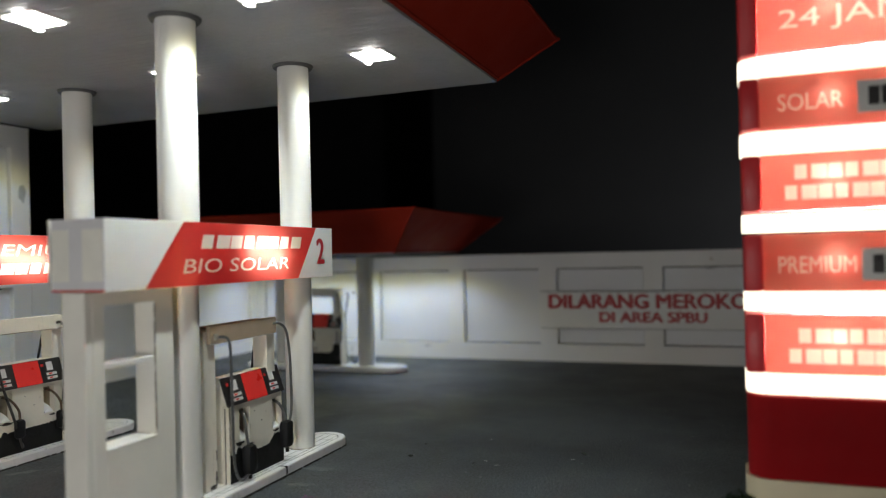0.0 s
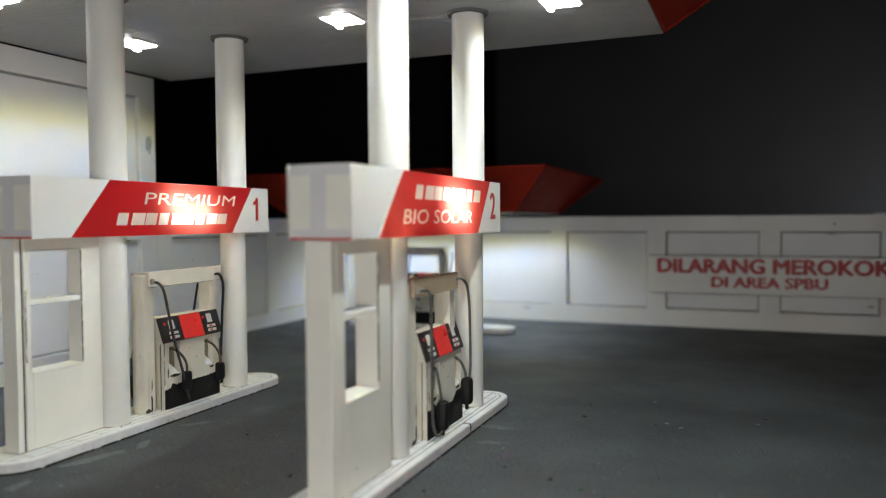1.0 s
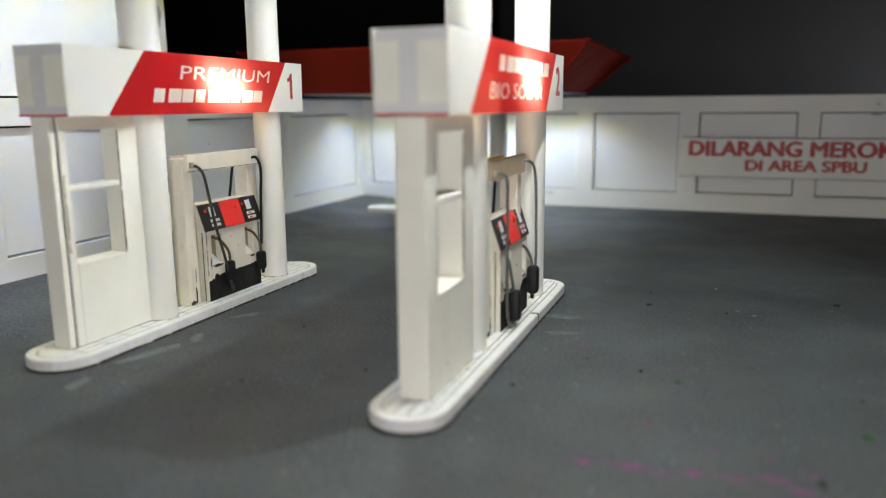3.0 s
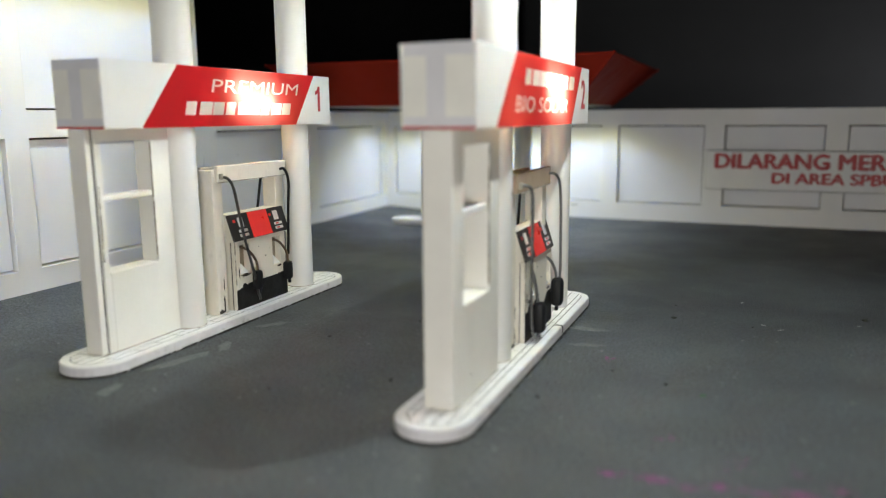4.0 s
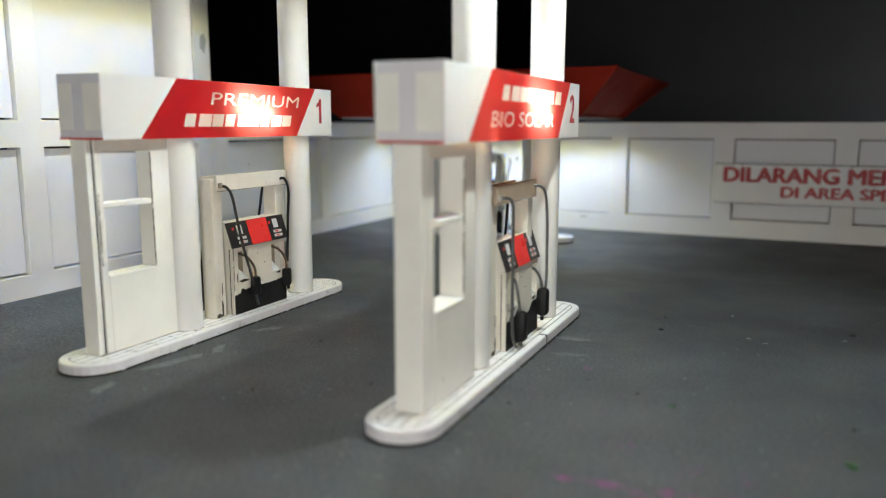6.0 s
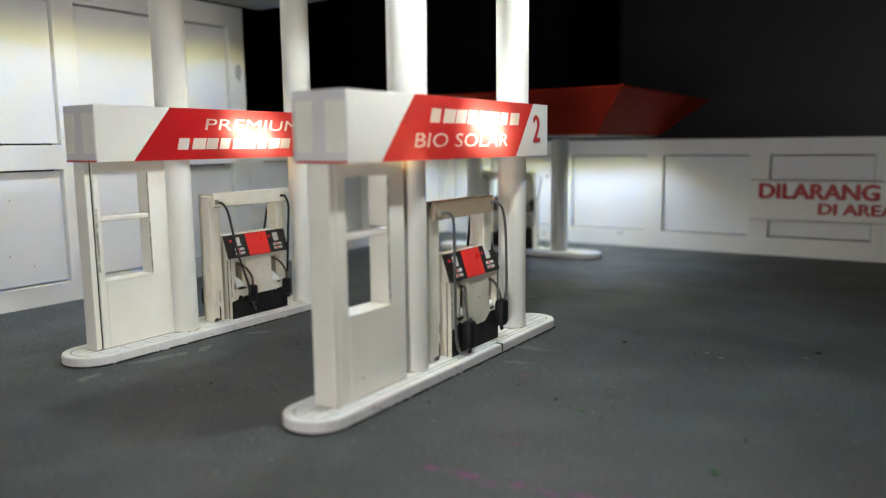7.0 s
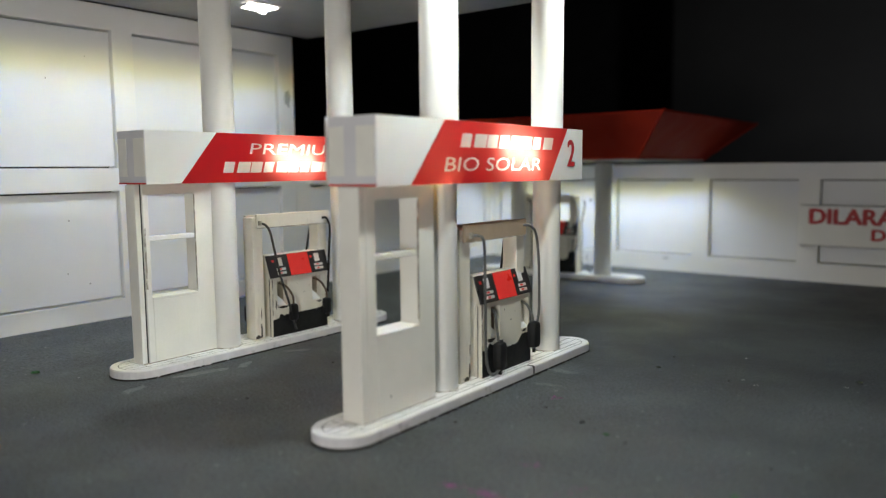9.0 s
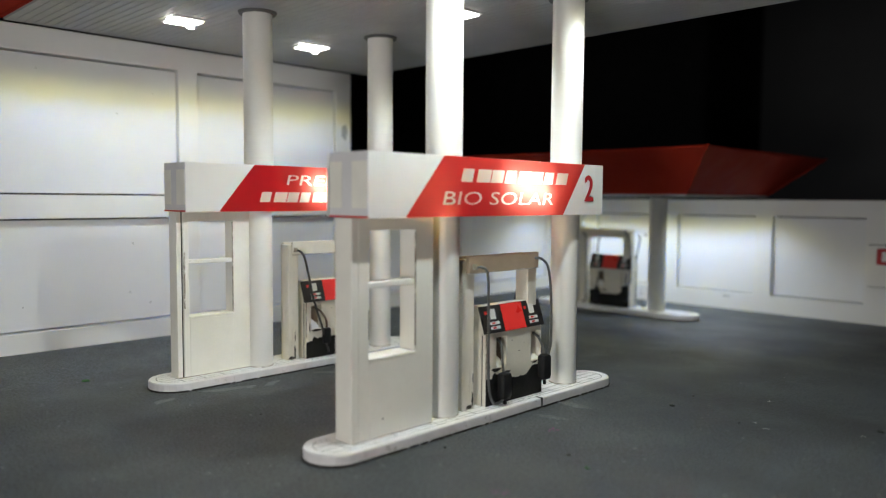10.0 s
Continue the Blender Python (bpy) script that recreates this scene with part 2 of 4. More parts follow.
def box(bm, x0, x1, y0, y1, z0, z1, bevel=0.0):
    m = Matrix.Translation(((x0 + x1) / 2, (y0 + y1) / 2, (z0 + z1) / 2)) @ Matrix.Diagonal((x1 - x0, y1 - y0, z1 - z0, 1))
    made = bmesh.ops.create_cube(bm, size=1, matrix=m)["verts"]
    if bevel:
        edges = list({e for v in made for e in v.link_edges})
        bmesh.ops.bevel(bm, geom=edges, offset=bevel, segments=2, affect="EDGES", profile=0.5)
    return bm


def boxed(*a, bevel=0.0):
    return box(bmesh.new(), *a, bevel=bevel)


def prism(outline, z0, z1, bm=None):
    """A plate from a flat outline of (x, y)."""
    bm = bm or bmesh.new()
    low, top = [bm.verts.new((x, y, z0)) for x, y in outline], [bm.verts.new((x, y, z1)) for x, y in outline]
    bm.faces.new(low[::-1]), bm.faces.new(top)
    for a in range(len(outline)):
        b = (a + 1) % len(outline)
        bm.faces.new((low[a], low[b], top[b], top[a]))
    return bm


def cell_slab(us, vs, holes, d0, d1, place):
    """A slab cut into cells by us and vs, with some cells left open; place(u, v, d) gives (x, y, z)."""
    bm, seen = bmesh.new(), {}

    def vert(u, v, d):
        key = (u, v, d)
        if key not in seen:
            seen[key] = bm.verts.new(place(u, v, d))
        return seen[key]

    solid = lambda i, j: 0 <= i < len(us) - 1 and 0 <= j < len(vs) - 1 and (i, j) not in holes
    for i in range(len(us) - 1):
        for j in range(len(vs) - 1):
            if not solid(i, j):
                continue
            a, b, c, d = us[i], us[i + 1], vs[j], vs[j + 1]
            for depth in (d0, d1):
                bm.faces.new([vert(a, c, depth), vert(b, c, depth), vert(b, d, depth), vert(a, d, depth)])
            for free, (p, q) in ((not solid(i - 1, j), ((a, c), (a, d))), (not solid(i + 1, j), ((b, c), (b, d))),
                                 (not solid(i, j - 1), ((a, c), (b, c))), (not solid(i, j + 1), ((a, d), (b, d)))):
                if free:
                    bm.faces.new([vert(*p, d0), vert(*q, d0), vert(*q, d1), vert(*p, d1)])
    bmesh.ops.recalc_face_normals(bm, faces=bm.faces)
    return bm


def soften(bm, offset, limit=60):
    edges = [e for e in bm.edges if len(e.link_faces) == 2 and e.calc_face_angle(0) > radians(limit)]
    bmesh.ops.bevel(bm, geom=edges, offset=offset, segments=2, affect="EDGES", profile=0.5)
    return bm


def stadium(half_w, y0, y1, steps=14):
    """Outline of a plate with round ends, long way along y."""
    pts = []
    for k in range(steps + 1):
        a = math.pi * k / steps
        pts.append((half_w * math.cos(a), y1 - half_w + half_w * math.sin(a)))
    for k in range(steps + 1):
        a = math.pi + math.pi * k / steps
        pts.append((half_w * math.cos(a), y0 + half_w + half_w * math.sin(a)))
    return pts


def clip(poly, outline):
    """The part of a convex polygon that lies inside a convex outline that runs counter-clockwise."""
    for k in range(len(outline)):
        (ax, ay), (bx, by) = outline[k], outline[(k + 1) % len(outline)]
        side = lambda p: (bx - ax) * (p[1] - ay) - (by - ay) * (p[0] - ax)
        kept = []
        for m in range(len(poly)):
            p, q = poly[m], poly[(m + 1) % len(poly)]
            sp, sq = side(p), side(q)
            if sp >= 0:
                kept.append(p)
            if sp * sq < 0:
                f = sp / (sp - sq)
                kept.append((p[0] + f * (q[0] - p[0]), p[1] + f * (q[1] - p[1])))
        poly = kept
        if len(poly) < 3:
            return []
    return poly


def cylinder(bm, x, y, z0, z1, r0, r1=None, sides=40):
    r1 = r0 if r1 is None else r1
    bmesh.ops.create_cone(bm, cap_ends=True, segments=sides, radius1=r0, radius2=r1, depth=z1 - z0, matrix=Matrix.Translation((x, y, (z0 + z1) / 2)))
    return bm


def tube(points, radius, sides=8, steps=7):
    """A round wire through points, smoothly bent."""
    p = [Vector(q) for q in points]
    p = [2 * p[0] - p[1], *p, 2 * p[-1] - p[-2]]
    line = []
    for k in range(1, len(p) - 2):
        for s in range(steps):
            t = s / steps
            a, b, c, d = p[k - 1 : k + 3]
            line.append(0.5 * (2 * b + (c - a) * t + (2 * a - 5 * b + 4 * c - d) * t * t + (3 * b - a - 3 * c + d) * t ** 3))
    line.append(p[-2])
    bm, rings, up = bmesh.new(), [], Vector((0.31, 0.92, 0.2))
    for k, q in enumerate(line):
        ahead = (line[min(k + 1, len(line) - 1)] - line[max(k - 1, 0)]).normalized()
        side = ahead.cross(up).normalized()
        other = ahead.cross(side)
        rings.append([bm.verts.new(q + radius * (math.cos(2 * math.pi * a / sides) * side + math.sin(2 * math.pi * a / sides) * other)) for a in range(sides)])
    for r, s in zip(rings, rings[1:]):
        for a in range(sides):
            b = (a + 1) % sides
            bm.faces.new((r[a], r[b], s[b], s[a]))
    bm.faces.new(rings[0][::-1]), bm.faces.new(rings[-1])
    return bm


def words(body, width, height, thick, place, slant=0.0, weight=0.0):
    """Lettering as thick plates fitted to width x height; place(u, v, d) gives (x, y, z)."""
    curve = bpy.data.curves.new("lettering", "FONT")
    curve.body, curve.resolution_u = body, 3
    ob = bpy.data.objects.new("lettering", curve)
    scene.collection.objects.link(ob)
    bpy.context.view_layer.update()
    flat = bpy.data.meshes.new_from_object(ob.evaluated_get(bpy.context.evaluated_depsgraph_get()))
    bpy.data.objects.remove(ob)
    bpy.data.curves.remove(curve)
    bm = bmesh.new()
    bm.from_mesh(flat)
    bpy.data.meshes.remove(flat)
    xs, ys = [v.co.x for v in bm.verts], [v.co.y for v in bm.verts]
    x0, y0, w, h = min(xs), min(ys), max(xs) - min(xs), max(ys) - min(ys)
    made = bmesh.ops.extrude_face_region(bm, geom=list(bm.faces))["geom"]
    top = {v for v in made if isinstance(v, bmesh.types.BMVert)}
    flat = [((v.co.x - x0) / w, (v.co.y - y0) / h, v in top) for v in bm.verts]
    faces = [[v.index for v in f.verts] for f in bm.faces if (bm.verts.index_update() or True)]
    bm.free()
    bold = bmesh.new()
    for n, (du, dv) in enumerate(((0, 0), (weight, 0), (-weight, 0), (0, weight * 0.6), (0, -weight * 0.6)) if weight else ((0, 0),)):
        strike = []
        for u, v, up in flat:
            b = v * (height - 1.2 * weight) + 0.6 * weight + dv
            strike.append(bold.verts.new(place(u * (width - 2 * weight) + weight + du + slant * b, b, thick * (1 + 0.12 * n) if up else 0.002 * n)))
        for f in faces:
            bold.faces.new([strike[k] for k in f])
    return bold


def bars(count, width, height, thick, place, slant=0.0):
    """A row of plain bars in place of a trade name."""
    bm, pitch = bmesh.new(), width / count
    for k in range(count):
        u0, u1 = k * pitch, (k + 0.84) * pitch
        corners = [(u0, 0), (u1, 0), (u1 + slant * height, height), (u0 + slant * height, height)]
        low, top = [bm.verts.new(place(u, v, 0)) for u, v in corners], [bm.verts.new(place(u, v, thick)) for u, v in corners]
        bm.faces.new(low[::-1]), bm.faces.new(top)
        for a in range(4):
            b = (a + 1) % 4
            bm.faces.new((low[a], low[b], top[b], top[a]))
    return bm


def structure(name, bm, material, label, parent=None, category="", smooth=False):
    return tagged(part(name, bm, material, parent, smooth=smooth), label, category or name.split("_")[0], kind="structure")


# ---- ground, table and room ----
def lift(x, y):
    """The foam base curls up a little towards the side wall and the far wall."""
    side, far = min(1.0, max(0.0, (-146 - x) / 34)), min(1.0, max(0.0, (y - 262) / 24))
    return max(1.7 * side * side * (3 - 2 * side), 0.6 * far * far)


bm = bmesh.new()
xs, ys = [-186 + 4 * k for k in range(85)], [-70 + 6 * k for k in range(61)]
grid = [[bm.verts.new((x, y, lift(x, y))) for y in ys] for x in xs]
under = [[bm.verts.new((x, y, -6)) for y in (ys[0], ys[-1])] for x in (xs[0], xs[-1])]
for i in range(len(xs) - 1):
    for j in range(len(ys) - 1):
        bm.faces.new((grid[i][j], grid[i + 1][j], grid[i + 1][j + 1], grid[i][j + 1]))
bm.faces.new((under[0][0], under[0][1], under[1][1], under[1][0]))
bm.faces.new([under[0][0], under[1][0], *[grid[i][0] for i in reversed(range(len(xs)))]])
bm.faces.new([under[0][1], under[1][1], *[grid[i][-1] for i in reversed(range(len(xs)))]])
bm.faces.new([under[0][0], under[0][1], *[grid[0][j] for j in reversed(range(len(ys)))]])
bm.faces.new([under[1][0], under[1][1], *[grid[-1][j] for j in reversed(range(len(ys)))]])
structure("ground", bm, "asphalt", "dark grey painted forecourt ground with faint stains", category="ground", smooth=True)
structure("table_top", boxed(-420, 520, -330, 470, -26, -6), "table", "dark table top under the model", category="table")
structure("backdrop", boxed(-201, 560, 540, 546, -400, 560), "backdrop", "plain dark grey wall behind the model", category="wall")
structure("black_drape", boxed(-760, -201, 548, 554, -400, 560), "cloth", "black cloth hanging behind the model", category="cloth")
structure("wall_south", boxed(-760, 560, -620, -610, -400, 560), "room", "dark room wall behind the camera", category="wall")
structure("wall_east", boxed(560, 570, -610, 546, -400, 560), "room", "dark room wall", category="wall")
structure("wall_west", boxed(-770, -760, -610, 554, -400, 560), "room", "dark room wall", category="wall")
structure("room_floor", boxed(-760, 560, -610, 540, -410, -400), "room", "dark room floor", category="floor")
structure("ceiling", boxed(-770, 570, -620, 554, 560, 570), "room", "dark room ceiling", category="ceiling")


# ---- boundary walls with recessed panels ----
def panelled(name, us, vs, holes, depth, place, label):
    """A board frame with recessed panels; depth runs into the wall."""
    bm = soften(cell_slab(us, vs, holes, 0.0, depth, place), 0.12)
    wall = structure(name, bm, "board", label, category="wall")
    gap = 0.42
    for i, j in sorted(holes):
        bm = bmesh.new()
        corners = [(u, v, d) for d in (1.1, depth - 0.4) for u, v in ((us[i] + gap, vs[j] + gap), (us[i + 1] - gap * 0.6, vs[j] + gap), (us[i + 1] - gap * 0.6, vs[j + 1] - gap), (us[i] + gap, vs[j + 1] - gap))]
        v = [bm.verts.new(place(*c)) for c in corners]
        for f in ((0, 1, 2, 3), (7, 6, 5, 4), (0, 4, 5, 1), (1, 5, 6, 2), (2, 6, 7, 3), (3, 7, 4, 0)):
            bm.faces.new([v[k] for k in f])
        part("panel", bm, "panel", wall)
    # near-black sheet puts shade into the gaps round the panels
    back = bmesh.new()
    v = [back.verts.new(place(*c)) for c in [(u, w, d) for d in (depth + 0.01, depth + 1.0) for u, w in ((us[0], vs[0]), (us[-1], vs[0]), (us[-1], vs[-1]), (us[0], vs[-1]))]]
    for f in ((0, 1, 2, 3), (7, 6, 5, 4), (0, 4, 5, 1), (1, 5, 6, 2), (2, 6, 7, 3), (3, 7, 4, 0)):
        back.faces.new([v[k] for k in f])
    part("backing_board", back, "joint", wall)
    return wall


WALL_Y, WALL_H = 284.0, 37.4
cuts = [-178.0, -174.5, -163.0, -157.4, -129.9, -123.9, -96.3, -90.8, -63.3, -57.1, -28.3, -22.1, 5.7, 11.6, 21.7, 26.0]
panelled("wall_north", cuts, [0, 6.3, 32.2, WALL_H], {(i, 1) for i in range(1, 15, 2)}, 4.0, lambda u, v, d: (u, WALL_Y + d, v), "white panelled boundary wall with recessed panels")
WEST_X, WEST_END = -178.0, 180.4
panelled("wall_west_tall", [-60, -57, -12, -7.5, 35, 40, 81.5, 125.4, 130.6, 174.8, WEST_END], [0, 6.3, 31.9, 37.3, 69.0, 74.6], {(i, j) for i in (1, 3, 5, 6, 8) for j in (1, 3)} - {(5, 1), (5, 3)} | {(5, 1), (5, 3)}, 4.0,
         lambda u, v, d: (WEST_X - d, u, v), "tall white panelled side wall with two rows of panels")
panelled("wall_west_low", [WEST_END, 186, 230, 235, 280, WALL_Y + 4], [0, 6.3, 32.2, WALL_H], {(1, 1), (3, 1)}, 4.0, lambda u, v, d: (WEST_X - d, u, v), "low white panelled side wall")

part("loose_block", boxed(1.6, 4.0, WALL_Y + 0.4, WALL_Y + 1.6, WALL_H, WALL_H + 0.55, bevel=0.1), "collar", bpy.data.objects["wall_north"], "small dark block on the wall's top")
part("top_strip", boxed(4.2, 25.8, WALL_Y + 0.6, WALL_Y + 2.6, WALL_H, WALL_H + 0.4, bevel=0.08), "ink_white", bpy.data.objects["wall_north"], "thin pale strip on the wall's top")

# the sign on the boundary wall
sign = thing("warning_sign", -25.2, WALL_Y, 12.0, "white no-smoking sign with dark red capitals on the panelled wall", "sign")
part("board", boxed(-37, 37, -1.3, -0.5, 0, 12.2, bevel=0.08), "board", sign)
# dark strip stands in for the shade above and below the board
part("backing", boxed(-37.1, 37.1, -0.5, -0.02, -0.25, 12.45), "collar", sign, "dark strip drawing the shade along the board's edges")
part("large_lettering", words("DILARANG MEROKOK", 68.5, 5.0, 0.06, lambda u, v, d: (-34.6 + u, -1.31 - d, 6.5 + v), weight=0.36), "ink_red", sign, "dark red capital letters")
part("small_lettering", words("DI AREA SPBU", 34.2, 3.6, 0.06, lambda u, v, d: (-17.5 + u, -1.31 - d, 2.0 + v), weight=0.27), "ink_red", sign, "dark red capital letters")


# ---- pump islands ----
def around(half, y0, y1, t):
    """The point at the share t of a stadium's outline."""
    straight, bend = y1 - y0 - 2 * half, math.pi * half
    s = t * 2 * (straight + bend)
    if s < straight:
        return half, y0 + half + s
    if s < straight + bend:
        a = (s - straight) / half
        return half * math.cos(a), y1 - half + half * math.sin(a)
    if s < 2 * straight + bend:
        return -half, y1 - half - (s - straight - bend)
    a = (s - 2 * straight - bend) / half
    return -half * math.cos(a), y0 + half - half * math.sin(a)


ISLAND_TOP = 1.7


def island(x, y, length, turn, label, half=5.3, crack=None):
    """A kerbed island with a tiled top; local y runs along it from 0 to length."""
    top = thing("pump_island", x, y, 0, label, "kerb island", "pump islands", turn)
    rim, low = 1.35, ISLAND_TOP - 0.2
    part("kerb", soften(prism(stadium(half, 0, length), 0.12, low), 0.15, 50), "kerb_edge", top, "scuffed grimy edge, darkened for its side shade")
    # ragged dark line: grime at the kerb's foot and painted contact shade
    ragged = [(px * (1 + 0.07 * noise.noise(Vector((px * 2.0, py * 1.6, x)))), py + 0.12 * noise.noise(Vector((py, px, x)))) for k in range(400) for px, py in [around(half + 0.1, -0.1, length + 0.1, k / 400)]]
    part("glue_line", prism(ragged, 0, 0.3), "joint", top, "dark line of grime and painted contact shade at the ground")
    outer, inner = stadium(half - 0.12, 0.12, length - 0.12), stadium(half - rim, rim, length - rim)
    bm = bmesh.new()
    rings = [[bm.verts.new((px, py, z)) for px, py in line] for line, z in ((outer, low), (outer, ISLAND_TOP), (inner, ISLAND_TOP), (inner, low))]
    for r, s in ((0, 1), (1, 2), (2, 3), (3, 0)):
        for a in range(len(outer)):
            b = (a + 1) % len(outer)
            bm.faces.new((rings[r][a], rings[r][b], rings[s][b], rings[s][a]))
    part("rim", bm, "kerb", top)
    part("joint_bed", prism(stadium(half - rim - 0.01, rim + 0.01, length - rim - 0.01), low, ISLAND_TOP - 0.02), "joint", top, "dark joints between the tiles")
    bound = stadium(half - rim - 0.15, rim + 0.15, length - rim - 0.15)
    edge = half - rim
    columns = [-edge - 0.2, -2.4, -0.8, 0.8, 2.4, edge + 0.2]
    if crack:
        part("crack", soften(boxed(half - 1.3, half + 0.03, crack, crack + 0.5, 0.05, ISLAND_TOP + 0.05), 0.05), "joint", top, "dark crack through the kerb")
    step, gap = 4.3, 0.075
    for k in range(int(length / step) + 1):
        for a, b in zip(columns, columns[1:]):
            y0, y1 = 0.7 + k * step + gap, 0.7 + (k + 1) * step - gap
            cell = clip([(a + gap, y0), (b - gap, y0), (b - gap, y1), (a + gap, y1)], bound)
            if cell:
                part("tile", prism(cell, ISLAND_TOP - 0.02, ISLAND_TOP), "kerb", top)
    return top


island(-133.3, 97.3, 69.4, 0, "white oblong kerbed island with a tiled top")
island(-79.5, 96.0, 71.5, 0, "white oblong kerbed island with a tiled top, chipped edge", half=4.75, crack=46.3)
island(-101.0, 254.5, 59.8, 90, "white oblong kerbed island under the low red canopy")


# ---- columns ----
def column(x, y, top, radius=2.98, foot=2.6, waist=36.0):
    """A pipe that is a little thinner below the sign box, with a dark ring at the soffit."""
    base = thing("canopy_column", x, y, ISLAND_TOP, "round glossy white column standing on the pump island", "column", "canopy columns")
    head = top - ISLAND_TOP
    part("lower_shaft", cylinder(bmesh.new(), 0, 0, 0, waist - ISLAND_TOP, foot), "pipe", base, smooth=True)
    part("shaft", cylinder(bmesh.new(), 0, 0, waist - ISLAND_TOP, head - 0.5, radius), "pipe", base, smooth=True)
    part("collar", cylinder(bmesh.new(), 0, 0, head - 0.5, head - 0.02, radius + 0.7, radius + 0.95), "collar", base, "dark ring at the soffit", smooth=True)
    part("foot_grime", cylinder(bmesh.new(), 0, 0, 0.0, 0.18, foot + 0.06, foot + 0.02), "grime", base, "dirty line at the foot", smooth=True)


for cx, cy in ((-79.7, 155.4), (-80.0, 122.7), (-132.3, 153.5), (-132.3, 120.6)):
    column(cx, cy, CANOPY_Z)
for cx in (-115.6, -147.6):
    column(cx, 255.5, LOW_CANOPY_Z, 2.75, 2.75, 20.0)


# ---- booth panels with a window ----
def booth(x, front, back, shift, label, end=18.6, near=4.9, far=13.9):
    """A thin panel with an open window; front and back are its faces along x, shift its place along the island."""
    base = thing("booth_panel", x, 100 + shift, ISLAND_TOP, label, "booth panel", "booth panels")
    ys, zs = [3.35, near, far, end], [0, 11.8, 30.6, 32.45]
    place = lambda u, v, d: (d, u, v)
    part("frame", soften(cell_slab(ys, zs, {(1, 1)}, back, front, place), 0.12), "plastic", base)
    part("end_strip", boxed(back - 0.1, front - (0.25 if shift else 0.03), 2.1, 3.1 if shift else 3.34, 0, 32.45, bevel=0.12), "plastic", base)
    if shift:
        part("grime_line", boxed(back + 0.1, front - 0.35, 3.1, 3.35, 0, 32.4), "joint", base, "dirty joint")
        part("smudge", boxed(front - 0.1, front + 0.015, 3.4, 3.75, 13.6, 24.6), "grime", base, "dark smudge")
    part("jamb_grime", boxed(front - 0.2, front + 0.015, far - 0.1, far + 0.06, 12.2, 30.4), "grime", base, "dirty line along the window jamb")
    part("foot_grime", boxed(back - 0.02, front + 0.09, 2.3, end - 0.1, 0.0, 0.16), "grime", base, "dirty line at the foot")
    part("glazing_bar", boxed((back + front) / 2 - 0.5, front - 0.3, near, far, 22.2, 23.1, bevel=0.15), "plastic", base)
    part("sill", boxed(back, front + 0.12, near, far, 11.5, 12.0, bevel=0.1), "plastic", base)
    part("apron", boxed(front - 0.1, front + 0.06, near + 0.1, far - 0.1, 0.02, 11.48, bevel=0.03), "plastic", base)


booth(-133.2, 1.1, -2.1, 0.3, "ivory booth panel with an open window, grimy joint at its end", end=18.5, near=4.5, far=14.0)
booth(-79.9, 2.2, -1.5, 0.0, "ivory booth panel with an open window, specked with dirt", end=18.2, near=5.3, far=14.5)


# ---- lit fascia signs over the islands ----
def stencil(outline, rows, place):
    """A thin printed sheet of that outline with lettering left open in it. rows: text or a count of bars, u0, u1, v0, v1, slant."""
    sheet = bpy.data.curves.new("stencil", "CURVE")
    sheet.dimensions, sheet.fill_mode, sheet.resolution_u = "2D", "BOTH", 4

    def loop(pts):
        line = sheet.splines.new("POLY")
        line.points.add(len(pts) - 1)
        for p, (u, v) in zip(line.points, pts):
            p.co = (u, v, 0, 1)
        line.use_cyclic_u = True

    if outline:
        loop(outline)
    for text, u0, u1, v0, v1, slant in rows:
        if isinstance(text, int):
            # a trade name as a row of plain slanted blocks
            pitch, h = (u1 - u0) / text, v1 - v0
            for k in range(text):
                a, w = u0 + k * pitch, (0.74 + 0.1 * ((k * 5) % 3)) * pitch
                loop([(a + slant * v, v0 + v) if e == 0 else (a + w + slant * v, v0 + v) for e, v in ((0, 0), (1, 0), (1, h), (0, h))])
            continue
        curve = bpy.data.curves.new("lettering", "FONT")
        curve.body, curve.offset = text, 0.055
        ob = bpy.data.objects.new("lettering", curve)
        scene.collection.objects.link(ob)
        bpy.context.view_layer.update()
        lines = ob.to_curve(bpy.context.evaluated_depsgraph_get())
        loops = []
        for line in lines.splines:
            pts = []
            knots = line.bezier_points
            for k in range(len(knots)):
                a, b = knots[k], knots[(k + 1) % len(knots)]
                for n in range(3):
                    t = n / 3
                    q = (1 - t) ** 3 * a.co + 3 * t * (1 - t) ** 2 * a.handle_right + 3 * t * t * (1 - t) * b.handle_left + t ** 3 * b.co
                    pts.append((q.x, q.y))
            loops.append(pts)
        ob.to_curve_clear()
        bpy.data.objects.remove(ob)
        xs, ys = [p[0] for l in loops for p in l], [p[1] for l in loops for p in l]
        sx, sy = (u1 - u0) / (max(xs) - min(xs)), (v1 - v0) / (max(ys) - min(ys))
        for pts in loops:
            loop([(u0 + (x - min(xs)) * sx + slant * (y - min(ys)) * sy, v0 + (y - min(ys)) * sy) for x, y in pts])
    ob = bpy.data.objects.new("stencil", sheet)
    scene.collection.objects.link(ob)
    bpy.context.view_layer.update()
    flat = bpy.data.meshes.new_from_object(ob.evaluated_get(bpy.context.evaluated_depsgraph_get()))
    bpy.data.objects.remove(ob)
    bm = bmesh.new()
    bm.from_mesh(flat)
    bpy.data.meshes.remove(flat)
    for v in bm.verts:
        v.co = place(v.co.x, v.co.y, 0)
    return bm


